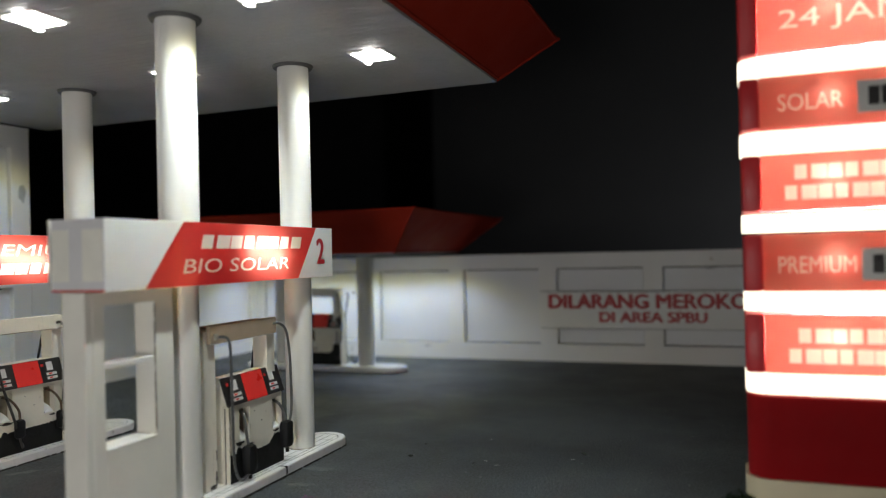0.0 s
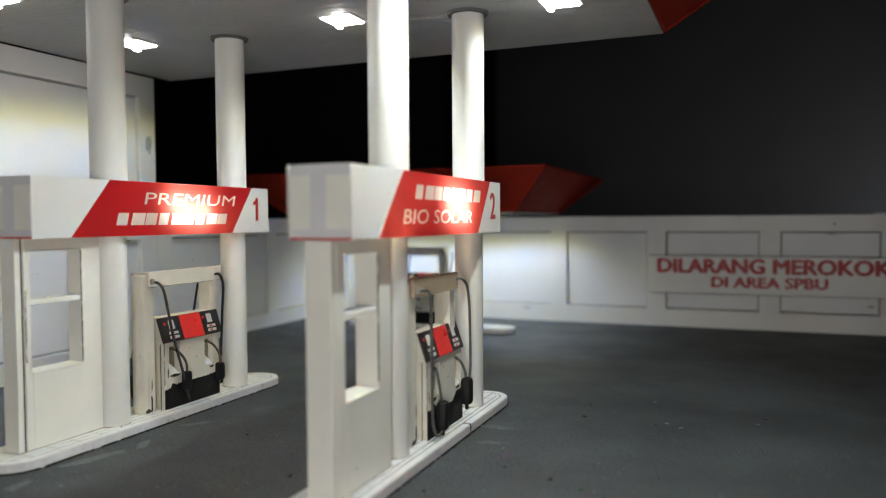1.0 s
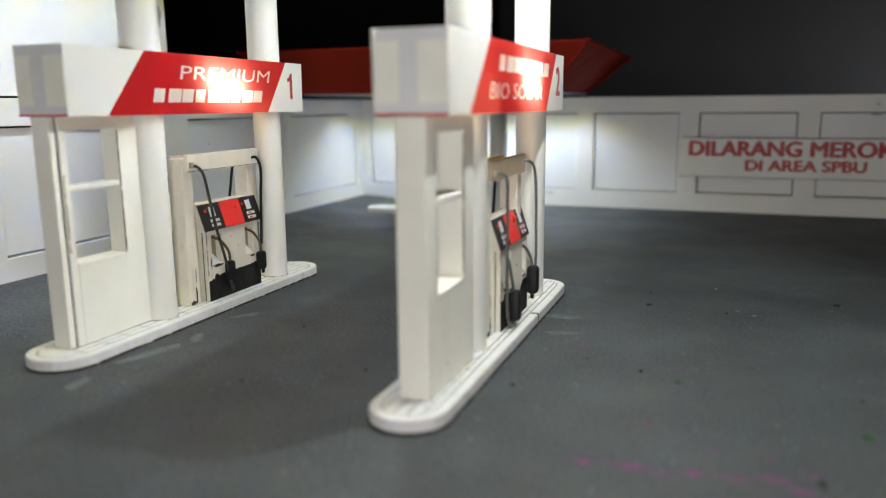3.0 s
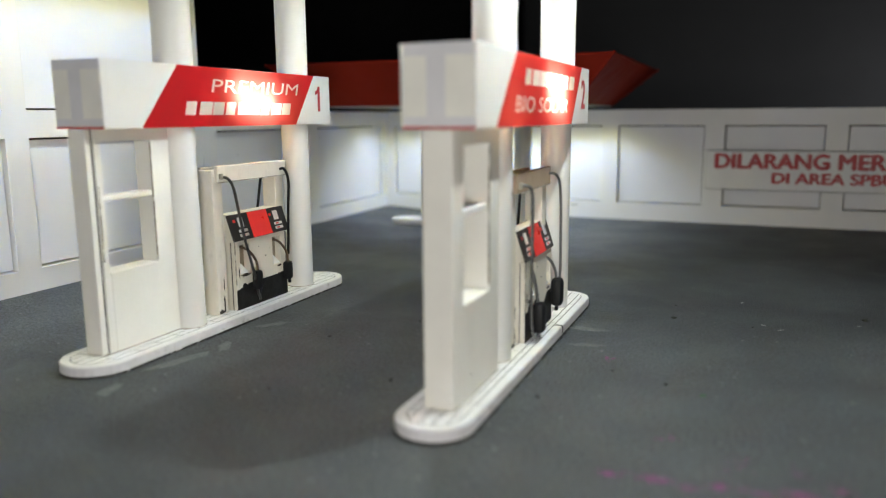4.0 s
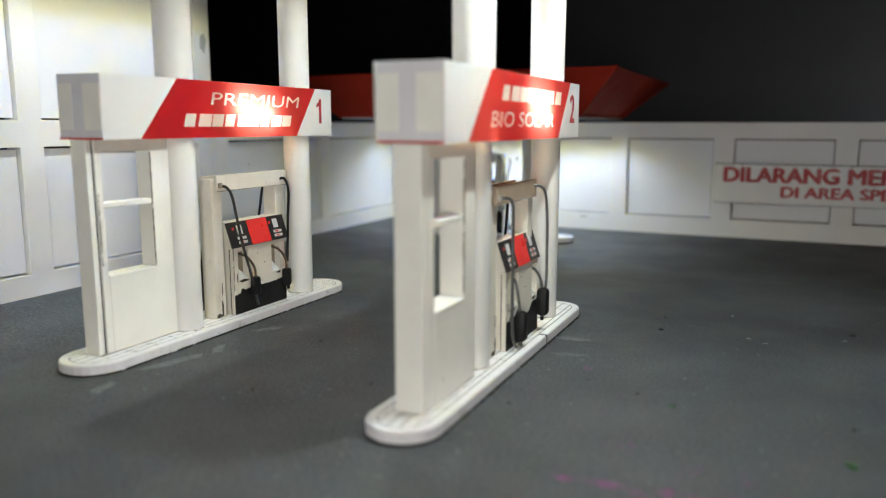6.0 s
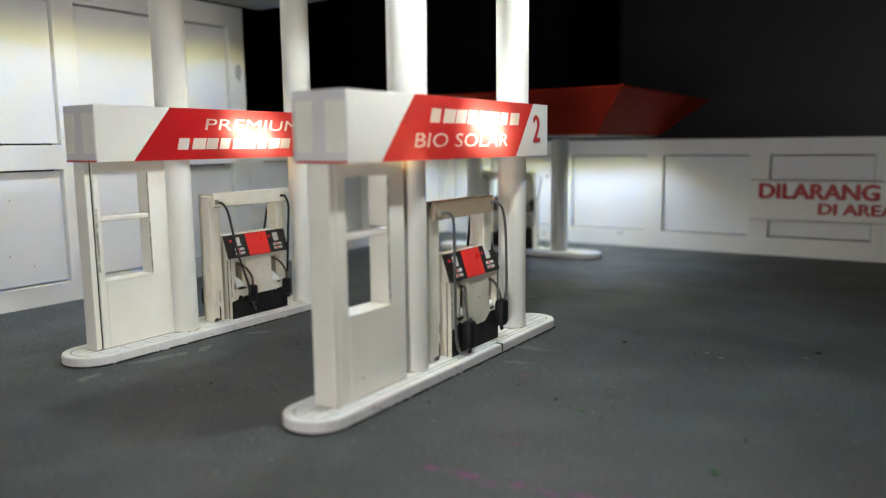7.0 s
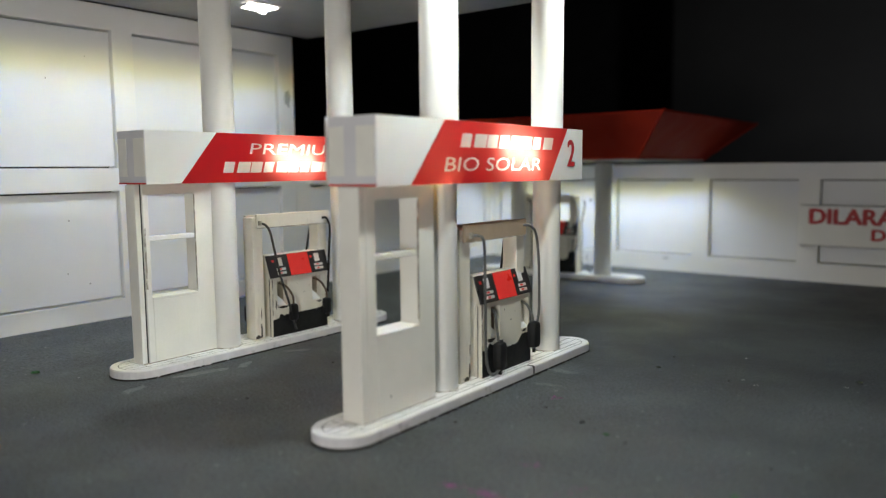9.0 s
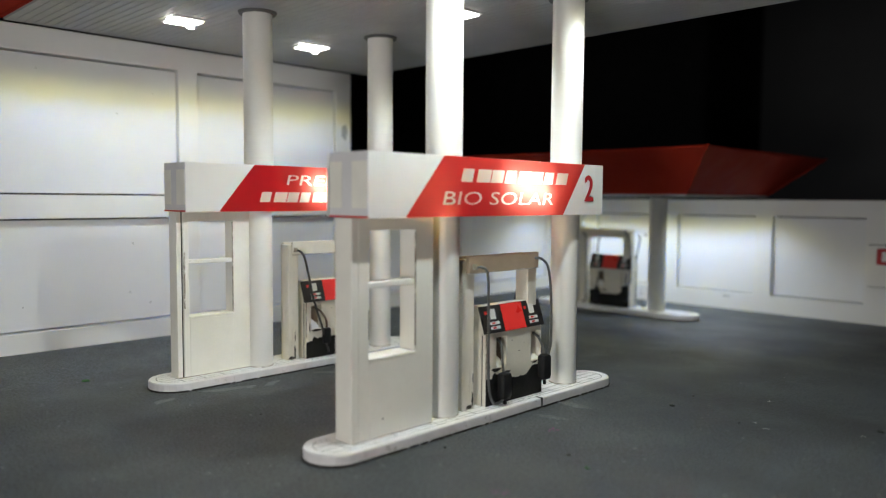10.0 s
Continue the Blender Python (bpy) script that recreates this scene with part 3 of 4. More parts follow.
def fuel_sign(x, number, upper, lower, first, second, led_y, y0, y1, shift, label):
    base = thing("fuel_sign", x, 100, 34.2, label, "lit sign", "lit signs")
    half, top = 4.35, 9.4
    bm = boxed(-half, half, y0, y1, 0, top)
    bmesh.ops.delete(bm, geom=[f for f in bm.faces if f.normal.z < -0.5 or abs(f.normal.x) > 0.5], context="FACES")
    part("shell", bm, "sign_white", base, "translucent white paper sign box")
    part("underside", cell_slab([-half, half], [y0, y1], set(), 0.0, 0.0001, lambda u, v, d: (u, v, d)), "sign_under", base, "thin paper underside")
    # folded end: grey cap and cream patches paint backlit bands; red sheet tucked under
    part("end_cap", boxed(-half, half, y0 - 0.12, y0 - 0.01, 0.02, top - 0.02, bevel=0.03), "sign_cap", base, "grey end cap, the dimmer bands of the backlit paper")
    for a, b in ((-half + 0.12, -1.45), (0.85, half - 0.1)):
        part("end_flap", boxed(a, b, y0 - 0.2, y0 - 0.125, 1.35, 8.0, bevel=0.03), "sign_cream", base, "cream patch for the light through the end paper")
    part("red_fold", boxed(-half, half, y0 - 0.22, y0 - 0.125, 0.0, 0.26), "totem_cheek", base, "red paper edge folded under the box")
    for side in (1, -1):
        place = (lambda u, v, d: (half + 0.04 + d, u, v)) if side > 0 else (lambda u, v, d: (-half - 0.04 - d, 64.4 - u, v))
        outline = [(10.0 + shift, 0.02), (48.9, 0.02), (55.6, top - 0.02), (17.9 + shift, top - 0.02)]
        rows = [(upper, *first, 5.45, 7.55, 0.28), (lower, *second, 1.85, 3.95, 0.28)]
        part("red_band", stencil(outline, rows, place), "sign_red", base, "slanted red band with pale lettering left open")
        part("lettering", stencil(None, rows, place), "sign_letter", base, "pale backlit lettering")
        for sheet in ([(y0, 0.0), outline[0], outline[3], (y0, top)], [outline[1], (y1, 0.0), (y1, top), outline[2]]):
            part("white_face", stencil(sheet, [], lambda u, v, d: (side * half, u if side > 0 else 64.4 - u, v)), "sign_white", base, "white paper face")
        if number == "1":
            digit, shape = bmesh.new(), [(1.15, 0), (1.95, 0), (1.95, 4.9), (1.35, 4.9), (1.0, 4.25), (0.3, 3.85), (0.3, 3.2), (1.15, 3.6)]
            rings = [[digit.verts.new(place(55.7 + u, 2.5 + v, d)) for u, v in shape] for d in (0, 0.05)]
            digit.faces.new(rings[0][::-1]), digit.faces.new(rings[1])
            for a in range(8):
                digit.faces.new((rings[0][a], rings[0][(a + 1) % 8], rings[1][(a + 1) % 8], rings[1][a]))
        else:
            digit = words(number, 2.9, 4.9, 0.05, lambda u, v, d: place(55.6 + u, 2.5 + v, d), weight=0.16)
        part("number", digit, "ink_red", base, "dark red pump number")
    # chips behind the lettering, and two that shine down through the paper underside
    for ly, lz in ((-4.0, 5.5), (-0.5, 4.6), (3.2, 4.3)):
        chip = lamp("sign_led", "SPOT", x + 2.5, 100 + led_y + ly, 34.2 + lz, 0.0026, WARM_LED, 0.4, 165, 0.4)
        chip.rotation_euler = (0, radians(-90), 0)
    for ly, watts in ((19.0, 0.0130), (46.0, 0.0055)):
        lamp("sign_led", "SPOT", x - 0.3, 100 + ly, 34.2 + 3.0, watts, WARM_LED, 0.8, 125, 0.6)


fuel_sign(-133.2, "1", "PREMIUM", 9, (25.0, 49.6), (18.6, 47.4), 37.0, 2.8, 61.4, -0.4, "backlit red and white fuel sign numbered 1")
fuel_sign(-79.9, "2", 8, "BIO SOLAR", (22.0, 50.0), (18.0, 45.8), 39.5, 3.4, 61.7, 0.4, "backlit red and white fuel sign numbered 2")


# ---- fuel pumps ----
# on the front plate (1) or on the near post (0): centre and half size of each smear
SMEARS = [(0, -10.0, 1.6, 0.20, 1.3), (0, -10.9, 0.5, 0.7, 0.35), (0, -9.9, 5.2, 0.10, 1.0), (1, -4.9, 5.9, 1.2, 0.30), (1, -6.7, 6.6, 0.14, 0.8), (1, -2.0, 5.2, 0.9, 0.22),
          (1, 5.6, 5.8, 0.8, 0.20), (1, 1.2, 8.4, 0.16, 0.10), (1, -0.8, 10.4, 0.10, 0.10)]


def pump(x, y, turn, crossbar, straight, label, out=0.0, wide=7.7):
    """A two-sided fuel pump; local x points out of its front, local y along it."""
    base = thing("fuel_pump", x, y, ISLAND_TOP, label, "fuel pump", "fuel pumps", turn)
    base.scale.z = 1.018
    posts, bar, hold = (((-12.6, -9.7), (4.5, 7.0)), (-11.9, 6.6), 1.4) if straight else (((-11.6, -9.0), (6.4, 8.9)), (-10.9, 9.1), 0.0)
    for y0, y1 in posts:
        part("post", boxed(-1.5, 1.4, y0, y1, 0, 24.7, bevel=0.15), "pump", base)
    profile = [(0.9, 0), (0.9, 12.25), (2.35 + out, 12.3), (0.85 + out, 16.8), (-0.85 - out, 16.8), (-2.35 - out, 12.3), (-0.9, 12.25), (-0.9, 0)]
    bm = bmesh.new()
    sides = [[bm.verts.new((px, yy, pz)) for px, pz in profile] for yy in (-7.6, 7.6)]
    bm.faces.new(sides[0]), bm.faces.new(sides[1][::-1])
    for a in range(8):
        b = (a + 1) % 8
        bm.faces.new((sides[0][a], sides[0][b], sides[1][b], sides[1][a]))
    body = part("body", soften(bm, 0.08, 30), "pump", base)
    for s in (1, -1):
        part("crossbar", boxed(*sorted((1.45 * s, 2.15 * s)), *bar, 22.6, 25.4 if s > 0 else 25.1, bevel=0.12), crossbar, base, "worn crossbar board")
        place = lambda u, v, d: (s * (0.92 + d), s * u, v)
        part("front_plate", soften(cell_slab([-7.6, -6.3 + hold, -3.6 + hold, 3.5 + 0.8 * hold, 6.0 + 0.8 * hold, 7.6], [0, 6.2, 11.4, 12.2], {(1, 1), (3, 1)}, 0, 1.35, place), 0.1), "pump", base)
        skirt, edge = bmesh.new(), []
        for k in range(41):
            u = -7.65 + 15.3 * k / 40
            edge.append((u, (3.9 + 1.5 * min(1.0, max(0.0, abs(u) - 3.2) / 2.0) if straight else 4.3) + 0.5 * noise.noise(Vector((u * 0.4, x, s))) + 0.35 * noise.noise(Vector((u * 2.1, x, s))) - (0.8 if u < -5.8 else 0.0)))
        rows = [[skirt.verts.new(place(u, v, d)) for u, v in line] for line, d in ((edge, 1.5), ([(u, 0.03) for u, _ in edge], 1.5), ([(u, 0.03) for u, _ in edge], 1.37), (edge, 1.37))]
        for a in range(4):
            for k in range(40):
                skirt.faces.new((rows[a][k], rows[a][k + 1], rows[(a + 1) % 4][k + 1], rows[(a + 1) % 4][k]))
        skirt.faces.new([r[0] for r in rows]), skirt.faces.new([r[-1] for r in rows])
        part("skirt", skirt, "black", base, "black painted skirt with a ragged edge")
        part("grime", boxed(*sorted((s * 1.42, s * 1.5)), *sorted((s * -7.75, s * -7.62)), 0, 12.0), "joint", base, "dark grimy joint")
        part("seam", boxed(*sorted((s * 2.2, s * 2.3)), *sorted((s * -7.65, s * -7.45)), 4.5, 12.2), "grime", base, "dirty seam")
        part("edge_grime", boxed(*sorted((s * 2.1, s * 2.19)), bar[0] - 0.05, bar[1] + 0.05, 22.54, 22.7), "grime", base, "dirty lower edge")
        part("hose_eye", cylinder(bmesh.new(), s * 2.2, s * ((-10.6 if straight else -10.2)), 23.2, 24.1, 0.45, 0.45, 12), "grime", base, "worn hose eye")
        # brown and khaki back plates put the shade inside the recesses into colour
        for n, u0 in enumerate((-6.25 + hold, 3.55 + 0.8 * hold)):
            part("recess", cell_slab([u0, u0 + 2.6], [6.25, 11.35], set(), 0.01, 0.12, place), "brown" if straight and not n else "recess", base, "brownish plate with the nozzle recess's shade in its colour")
            wedge = bmesh.new()
            shape = [(0.2, 6.3, 0.15), (2.3, 6.3, 0.15), (2.3, 6.3, 1.25), (0.2, 6.3, 1.25), (0.5, 8.6, 0.15), (2.2, 7.3, 0.15)]
            w = [wedge.verts.new(place(u0 + u, v, d)) for u, v, d in shape]
            for f in ((0, 1, 2, 3), (0, 4, 5, 1), (3, 2, 5, 4), (0, 3, 4), (1, 5, 2)):
                wedge.faces.new([w[k] for k in f])
            part("nozzle_rest", wedge, "board", base, "small white nozzle rest")
        lean = math.atan2(1.5, 4.5)

        def slope(u, v, d):
            return (s * (2.35 + out - v * math.sin(lean) + (0.03 + d) * math.cos(lean)), s * u, 12.3 + v * math.cos(lean) + (0.03 + d) * math.sin(lean))

        def plate(u0, u1, v0, v1, d0, d1):
            return cell_slab([u0, u1], [v0, v1], set(), d0, d1, slope)

        screen = part("display", plate(-wide - (wide - 7.7), wide, -0.05, 4.65, 0, 0.18), "ink_black", base, "black display panel")
        part("red_panel", plate(-2.9, 2.8, 0.0, 4.6, 0.2, 0.26), "screen_red", screen, "red middle panel")
        for u0 in (-6.0, 4.5):
            part("readout", plate(u0, u0 + 1.4, 2.3, 4.0, 0.2, 0.26), "ink_white", screen, "pale readout")
            part("red_mark", plate(u0 - 1.3, u0 - 0.7, 3.2, 3.7, 0.2, 0.26), "screen_red", screen, "small red mark")
        for u0 in (-6.4, 4.1):
            for v0 in (1.35, 0.55):
                part("button_strip", plate(u0, u0 + 2.4, v0, v0 + 0.5, 0.2, 0.26), "ink_white", screen, "pale button strip")
                part("red_label", plate(u0 + 0.5, u0 + 1.3, v0 + 0.1, v0 + 0.4, 0.27, 0.3), "screen_red", screen, "small red label")
        # smears of black paint and grime about the foot and the nozzle recesses
        on_post = lambda u, v, d: (s * (1.41 + d), s * u, v)
        for side, u, v, ru, rv in SMEARS:
            spot = place if side else on_post
            smear, ring = bmesh.new(), []
            for k in range(20):
                a = 2 * math.pi * k / 20
                q = 1 + 0.7 * noise.noise(Vector((2.2 * math.cos(a) + u, 2.2 * math.sin(a) + v, x * 0.1)))
                ring.append((u + ru * q * math.cos(a), v + rv * q * math.sin(a)))
            rings = [[smear.verts.new(spot(p, max(0.02, q), d + (1.36 if side else 0))) for p, q in ring] for d in (0.0, 0.03)]
            smear.faces.new(rings[1])
            for k in range(20):
                smear.faces.new((rings[0][k], rings[0][(k + 1) % 20], rings[1][(k + 1) % 20], rings[1][k]))
            part("smear", smear, "grime" if rv > 1.5 else "soot", base, "dark paint smear")
        # hoses and nozzles
        flip = lambda pts: [(s * px, s * py, pz) for px, py, pz in pts]
        if straight and s > 0:
            first = [(2.1, -10.6, 23.5), (3.0, -9.7, 23.6), (3.5, -8.8, 22.6), (3.5, -8.5, 18.0), (3.5, -8.4, 12.0), (3.5, -8.2, 4.0), (3.7, -7.4, 1.1), (3.8, -6.0, 0.7), (3.8, -4.6, 1.2)]
        elif straight:
            first = [(2.1, -8.0, 23.4), (3.2, -8.0, 22.6), (3.3, -7.6, 20.5), (3.3, -6.9, 17.0), (3.4, -6.0, 12.0), (3.5, -5.0, 6.0)]
        else:
            first = [(2.0, -10.2, 23.6), (3.0, -9.5, 23.3), (3.5, -8.7, 21.8), (3.6, -7.8, 18.0), (3.6, -6.4, 12.6), (3.5, -4.4, 7.2), (3.3, -2.3, 1.0)]
        second = [(2.0, 5.6, 24.3), (2.9, 6.4, 24.2), (3.4, 7.7, 22.8), (3.5, 8.5, 19.0), (3.5, 8.8, 14.0), (3.6, 8.6, 9.0), (3.7, 7.6, 6.4)] if straight else \
                 [(2.0, 7.0, 23.8), (2.6, 7.9, 23.7), (3.0, 8.5, 21.5), (3.0, 8.1, 16.6), (3.0, 7.8, 12.0), (3.2, 7.2, 7.6)]
        if s < 0 and not straight:
            second = [(2.0, 8.6, 23.4), (2.3, 9.9, 22.8), (2.3, 10.4, 20.4), (2.3, 9.9, 15.5), (2.4, 10.3, 11.5), (2.5, 10.5, 8.6), (2.5, 10.2, 4.0), (2.5, 10.0, 1.0)]
        for n, pts in enumerate((first, second)):
            dark = s < 0 or (n and not straight)
            part("hose", tube(flip(pts), 0.24 if straight else 0.26), "rubber" if dark else "wire" if straight else "dark_wire", base, "thin black hose" if dark else "thin grey hose", smooth=True)
        big = 1.08 if straight else 0.82
        for u, w in ((-4.2, 3.2), (6.9, 4.8)) if straight else ((-2.9, 4.6), (6.7 if s > 0 else 9.4, 4.6)):
            grip = boxed(*sorted((s * 2.6, s * (2.6 + 1.8 * big))), *sorted((s * (u - 1.15 * big), s * (u + 1.15 * big))), w - 2.1 * big, w + 2.3 * big)
            nozzle = part("nozzle", soften(grip, 0.7 * big), "rubber", base, "black nozzle grip", smooth=True)
            goal = (-5.0 if u < 0 else 4.7) + hold
            part("spout", tube(flip([(3.4, u, w + 1.8), (3.2, u - 0.1, w + 3.6), (2.4, (u + goal) / 2, 10.1), (1.2, goal, 10.9)]), 0.24), "wire" if straight else "brown", nozzle, "thin metal spout", smooth=True)
            part("trigger", tube(flip([(3.4, u + 0.3, w - 2.0 * big), (3.4, u + 0.35, w - 2.9 * big)]), 0.32, 8), "rubber", nozzle, "stubby nozzle end", smooth=True)
    return base


pump(-133.0, 138.7, 0, "pump", False, "worn cream fuel pump with a red display, grimy base", out=0.4, wide=8.1)
pump(-80.0, 138.4, 0, "tan", True, "worn cream fuel pump with a tan crossbar and red display", wide=8.0)
pump(-131.5, 255.0, -90, "pump", True, "worn cream fuel pump under the low canopy")


# ---- canopies ----
def canopy(name, low, high, z0, z1, sides, label):
    """A shallow tray roof: a ribbed soffit and fascia boards that lean outwards. low and high: x0, x1, y0, y1."""
    base = thing(name, (low[0] + low[1]) / 2, (low[2] + low[3]) / 2, z0, label, "canopy")
    ox, oy = (low[0] + low[1]) / 2, (low[2] + low[3]) / 2
    ring = lambda r, z, inset: [(r[0] + inset - ox, r[2] + inset - oy, z), (r[1] - inset - ox, r[2] + inset - oy, z), (r[1] - inset - ox, r[3] - inset - oy, z), (r[0] + inset - ox, r[3] - inset - oy, z)]
    h = z1 - z0
    a, b, c, d = ring(low, 0.5, 0), ring(high, h, 0), ring(high, h, 0.9), ring(low, 0.7, 0.9)
    for k in sides:
        n = (k + 1) % 4
        bm = bmesh.new()
        v = [bm.verts.new(p) for p in (a[k], a[n], b[n], b[k], d[k], d[n], c[n], c[k])]
        for f in ((0, 1, 2, 3), (7, 6, 5, 4), (0, 4, 5, 1), (3, 2, 6, 7), (0, 3, 7, 4), (1, 5, 6, 2)):
            bm.faces.new([v[i] for i in f])
        part("fascia", soften(bm, 0.15, 30), "fascia", base, "red leaning fascia board")
        part("corner_strip", tube([Vector(a[k]).lerp(Vector(b[k]), f) for f in (0.0, 0.5, 1.0)], 0.42, 6, 1), "fascia", base, "red strip along the corner")
        out = Vector((0, -1, 0)) if k == 0 else Vector((1, 0, 0)) if k == 1 else Vector((0, 1, 0)) if k == 2 else Vector((-1, 0, 0))
        for f, r in ((0.97, 0.3), (0.03, 0.22)):
            part("edge_strip", tube([Vector(a[k]).lerp(Vector(b[k]), f) + 0.1 * out, Vector(a[n]).lerp(Vector(b[n]), f) + 0.1 * out], r, 6, 1), "fascia", base, "thin red edge strip")
    pitch, y, line = 1.9, low[2] + 0.05, []
    while y < low[3] - 0.05 - pitch:
        line += [(y, 0.02), (y + pitch - 0.14, 0.02), (y + pitch - 0.14, 0.2), (y + pitch, 0.2)]
        y += pitch
    line += [(y, 0.02), (low[3] - 0.05, 0.02), (low[3] - 0.05, 0.48), (low[2] + 0.05, 0.48)]
    bm = bmesh.new()
    ends = [[bm.verts.new((px - ox, yy - oy, zz)) for yy, zz in line] for px in (low[0] + 0.05, low[1] - 0.05)]
    for k in range(len(line)):
        n = (k + 1) % len(line)
        bm.faces.new((ends[0][k], ends[0][n], ends[1][n], ends[1][k]))
    bm.faces.new(ends[0]), bm.faces.new(ends[1][::-1])
    part("soffit", bm, "soffit", base, "grey ribbed soffit")
    part("roof_sheet", boxed(high[0] + 3.8 - ox, high[1] - 3.8 - ox, high[2] + 3.8 - oy, high[3] - 3.8 - oy, h - 1.6, h - 0.6), "collar", base)
    return base


canopy("main_canopy", (-177.9, -47.9, 86, 186.4), (-177.9, -36.4, 75, 197), CANOPY_Z, 85.7, (0, 1, 2, 3), "large flat canopy with red fascia and grey ribbed soffit")
canopy("low_canopy", (-171.0, -94.2, 232.0, 287.0), (-184.0, -81.0, 216.8, 301.5), LOW_CANOPY_Z, 51.0, (0, 1, 2, 3), "low red canopy with leaning fascia")


def ceiling_light(x, y, z, half):
    base = thing("ceiling_light", x, y, z, "square recessed lamp glowing white in the soffit", "ceiling light", "soffit lamps")
    part("plate", boxed(-half - 0.5, half + 0.5, -half - 0.5, half + 0.5, -0.25, 0.0, bevel=0.08), "led_plate", base, "white lamp plate")
    part("led", boxed(-half, half, -half, half, -0.55, -0.27, bevel=0.1), "led", base, "glowing square")
    # the lamp's uneven glare, built as an added glowing disc and lump
    part("lens", cylinder(bmesh.new(), 0.9, -2.5, -0.75, -0.26, 1.45, 1.6, 20), "led", base, "glowing disc off centre, added for the lamp's glare")
    part("solder", soften(boxed(-2.9, -1.7, 1.9, 3.5, -1.0, -0.56), 0.3), "led", base, "glowing lump, added for the lamp's uneven glare")


for lx, ly in CANOPY_LAMPS:
    ceiling_light(lx, ly, CANOPY_Z, 3.0)
for lx, ly in LOW_LAMPS:
    flush = thing("ceiling_light", lx, ly, LOW_CANOPY_Z, "flush round lamp in the low canopy", "ceiling light", "soffit lamps")
    part("led", cylinder(bmesh.new(), 0, 0, -0.04, 0.0, 1.6, 1.6, 20), "led_plate", flush)


# ---- price totem ----
def rounded(x0, x1, y0, y1, r, steps=6):
    pts = []
    for cx, cy, a0 in ((x1 - r, y1 - r, 0), (x0 + r, y1 - r, 90), (x0 + r, y0 + r, 180), (x1 - r, y0 + r, 270)):
        for k in range(steps + 1):
            a = radians(a0 + 90 * k / steps)
            pts.append((cx + r * math.cos(a), cy + r * math.sin(a)))
    return pts


totem = thing("price_totem", 0, 139, 0, "tall red price totem with glowing white bands", "price totem")
TX0, TX1 = -0.1, 30.3
TOTEM_WATTS = {"totem_lit": 0.30, "totem_dim": 0.0035}
TOTEM_TEXT = {21.0: [(8, 6.4, 22.4, 25.1, 27.0, 0), (9, 5.2, 23.2, 22.4, 24.3, 0)], 31.9: [("PREMIUM", 4.2, 13.4, 34.3, 36.5, 0)],
              42.6: [(8, 6.4, 22.4, 46.7, 48.6, 0), (9, 5.2, 23.2, 44.0, 45.9, 0)], 53.6: [("SOLAR", 4.6, 12.4, 55.8, 58.0, 0)], 63.6: [("24 JAM", 5.0, 20.0, 66.0, 69.2, 0)]}
for z0, z1, kind in ((6.9, 17.9, "totem_shaded_red"), (21.0, 28.9, "totem_lit"), (31.9, 39.5, "totem_dim"), (42.6, 50.1, "totem_lit"), (53.6, 60.5, "totem_dim"), (63.6, 92.0, "totem_lit")):
    if z0 < 20:
        part("panel", prism(rounded(TX0, TX1, 0, 9, 3.0), z0, z1), "totem_shaded_red", totem, smooth=True)
        continue
    part("panel", prism(rounded(TX0, TX1, 4.4, 9, 1.5), z0, z1), "totem_cheek", totem, smooth=True)
    for x0 in (TX0, TX1 - 2.4):
        part("cheek", soften(boxed(x0, x0 + 2.4, 0, 4.38, z0, z1), 0.35, 50), "totem_cheek", totem, smooth=True)
    part("diffuser", cell_slab([TX0 + 2.4, TX1 - 2.4], [z0, z1], set(), 0.0, 0.0001, lambda u, v, d: (u, 0.32 + d, v)), "totem_print", totem, "pale diffuser sheet")
    part("lit_face", stencil([(TX0 + 2.4, z0), (TX1 - 2.4, z0), (TX1 - 2.4, z1), (TX0 + 2.4, z1)], TOTEM_TEXT[z0], lambda u, v, d: (u, 0.25, v)), "totem_sheet", totem, "thin backlit red face with lettering left open")
    for lx in (11.0, 19.0):
        lamp("totem_led", "POINT", lx, 140.6, (z0 + min(z1, 74)) / 2 + 0.5, TOTEM_WATTS[kind], WARM_LED, 0.8)
for z0, z1 in ((17.9, 21.0), (28.9, 31.9), (39.5, 42.6), (50.1, 53.6), (60.5, 63.6)):
    part("lit_band", soften(prism(rounded(TX0 - 0.08, TX1 + 0.08, -0.35, 9.35, 3.0), z0 + 0.35, z1 - 0.35), 0.8, 50), "totem_band", totem, "glowing cream band", smooth=True)
part("base_band", soften(prism(rounded(TX0 - 0.4, TX1 + 0.4, -0.4, 9.4, 3.1), 4.0, 6.85), 0.5, 50), "totem_base", totem, "cream base moulding", smooth=True)
part("plinth", prism(rounded(TX0 + 0.3, TX1 - 0.3, 0.3, 8.7, 2.6), 0, 3.98), "kerb", totem, smooth=True)
for z in (55.7, 34.2):
    part("price_plate", boxed(14.0, 24.0, -0.05, 0.15, z - 0.9, z + 3.2, bevel=0.06), "ink_white", totem, "pale price plate")
    part("price_bars", bars(5, 7.6, 2.4, 0.05, lambda u, v, d: (15.2 + u, -0.07 - d, z + v)), "ink_black", totem)

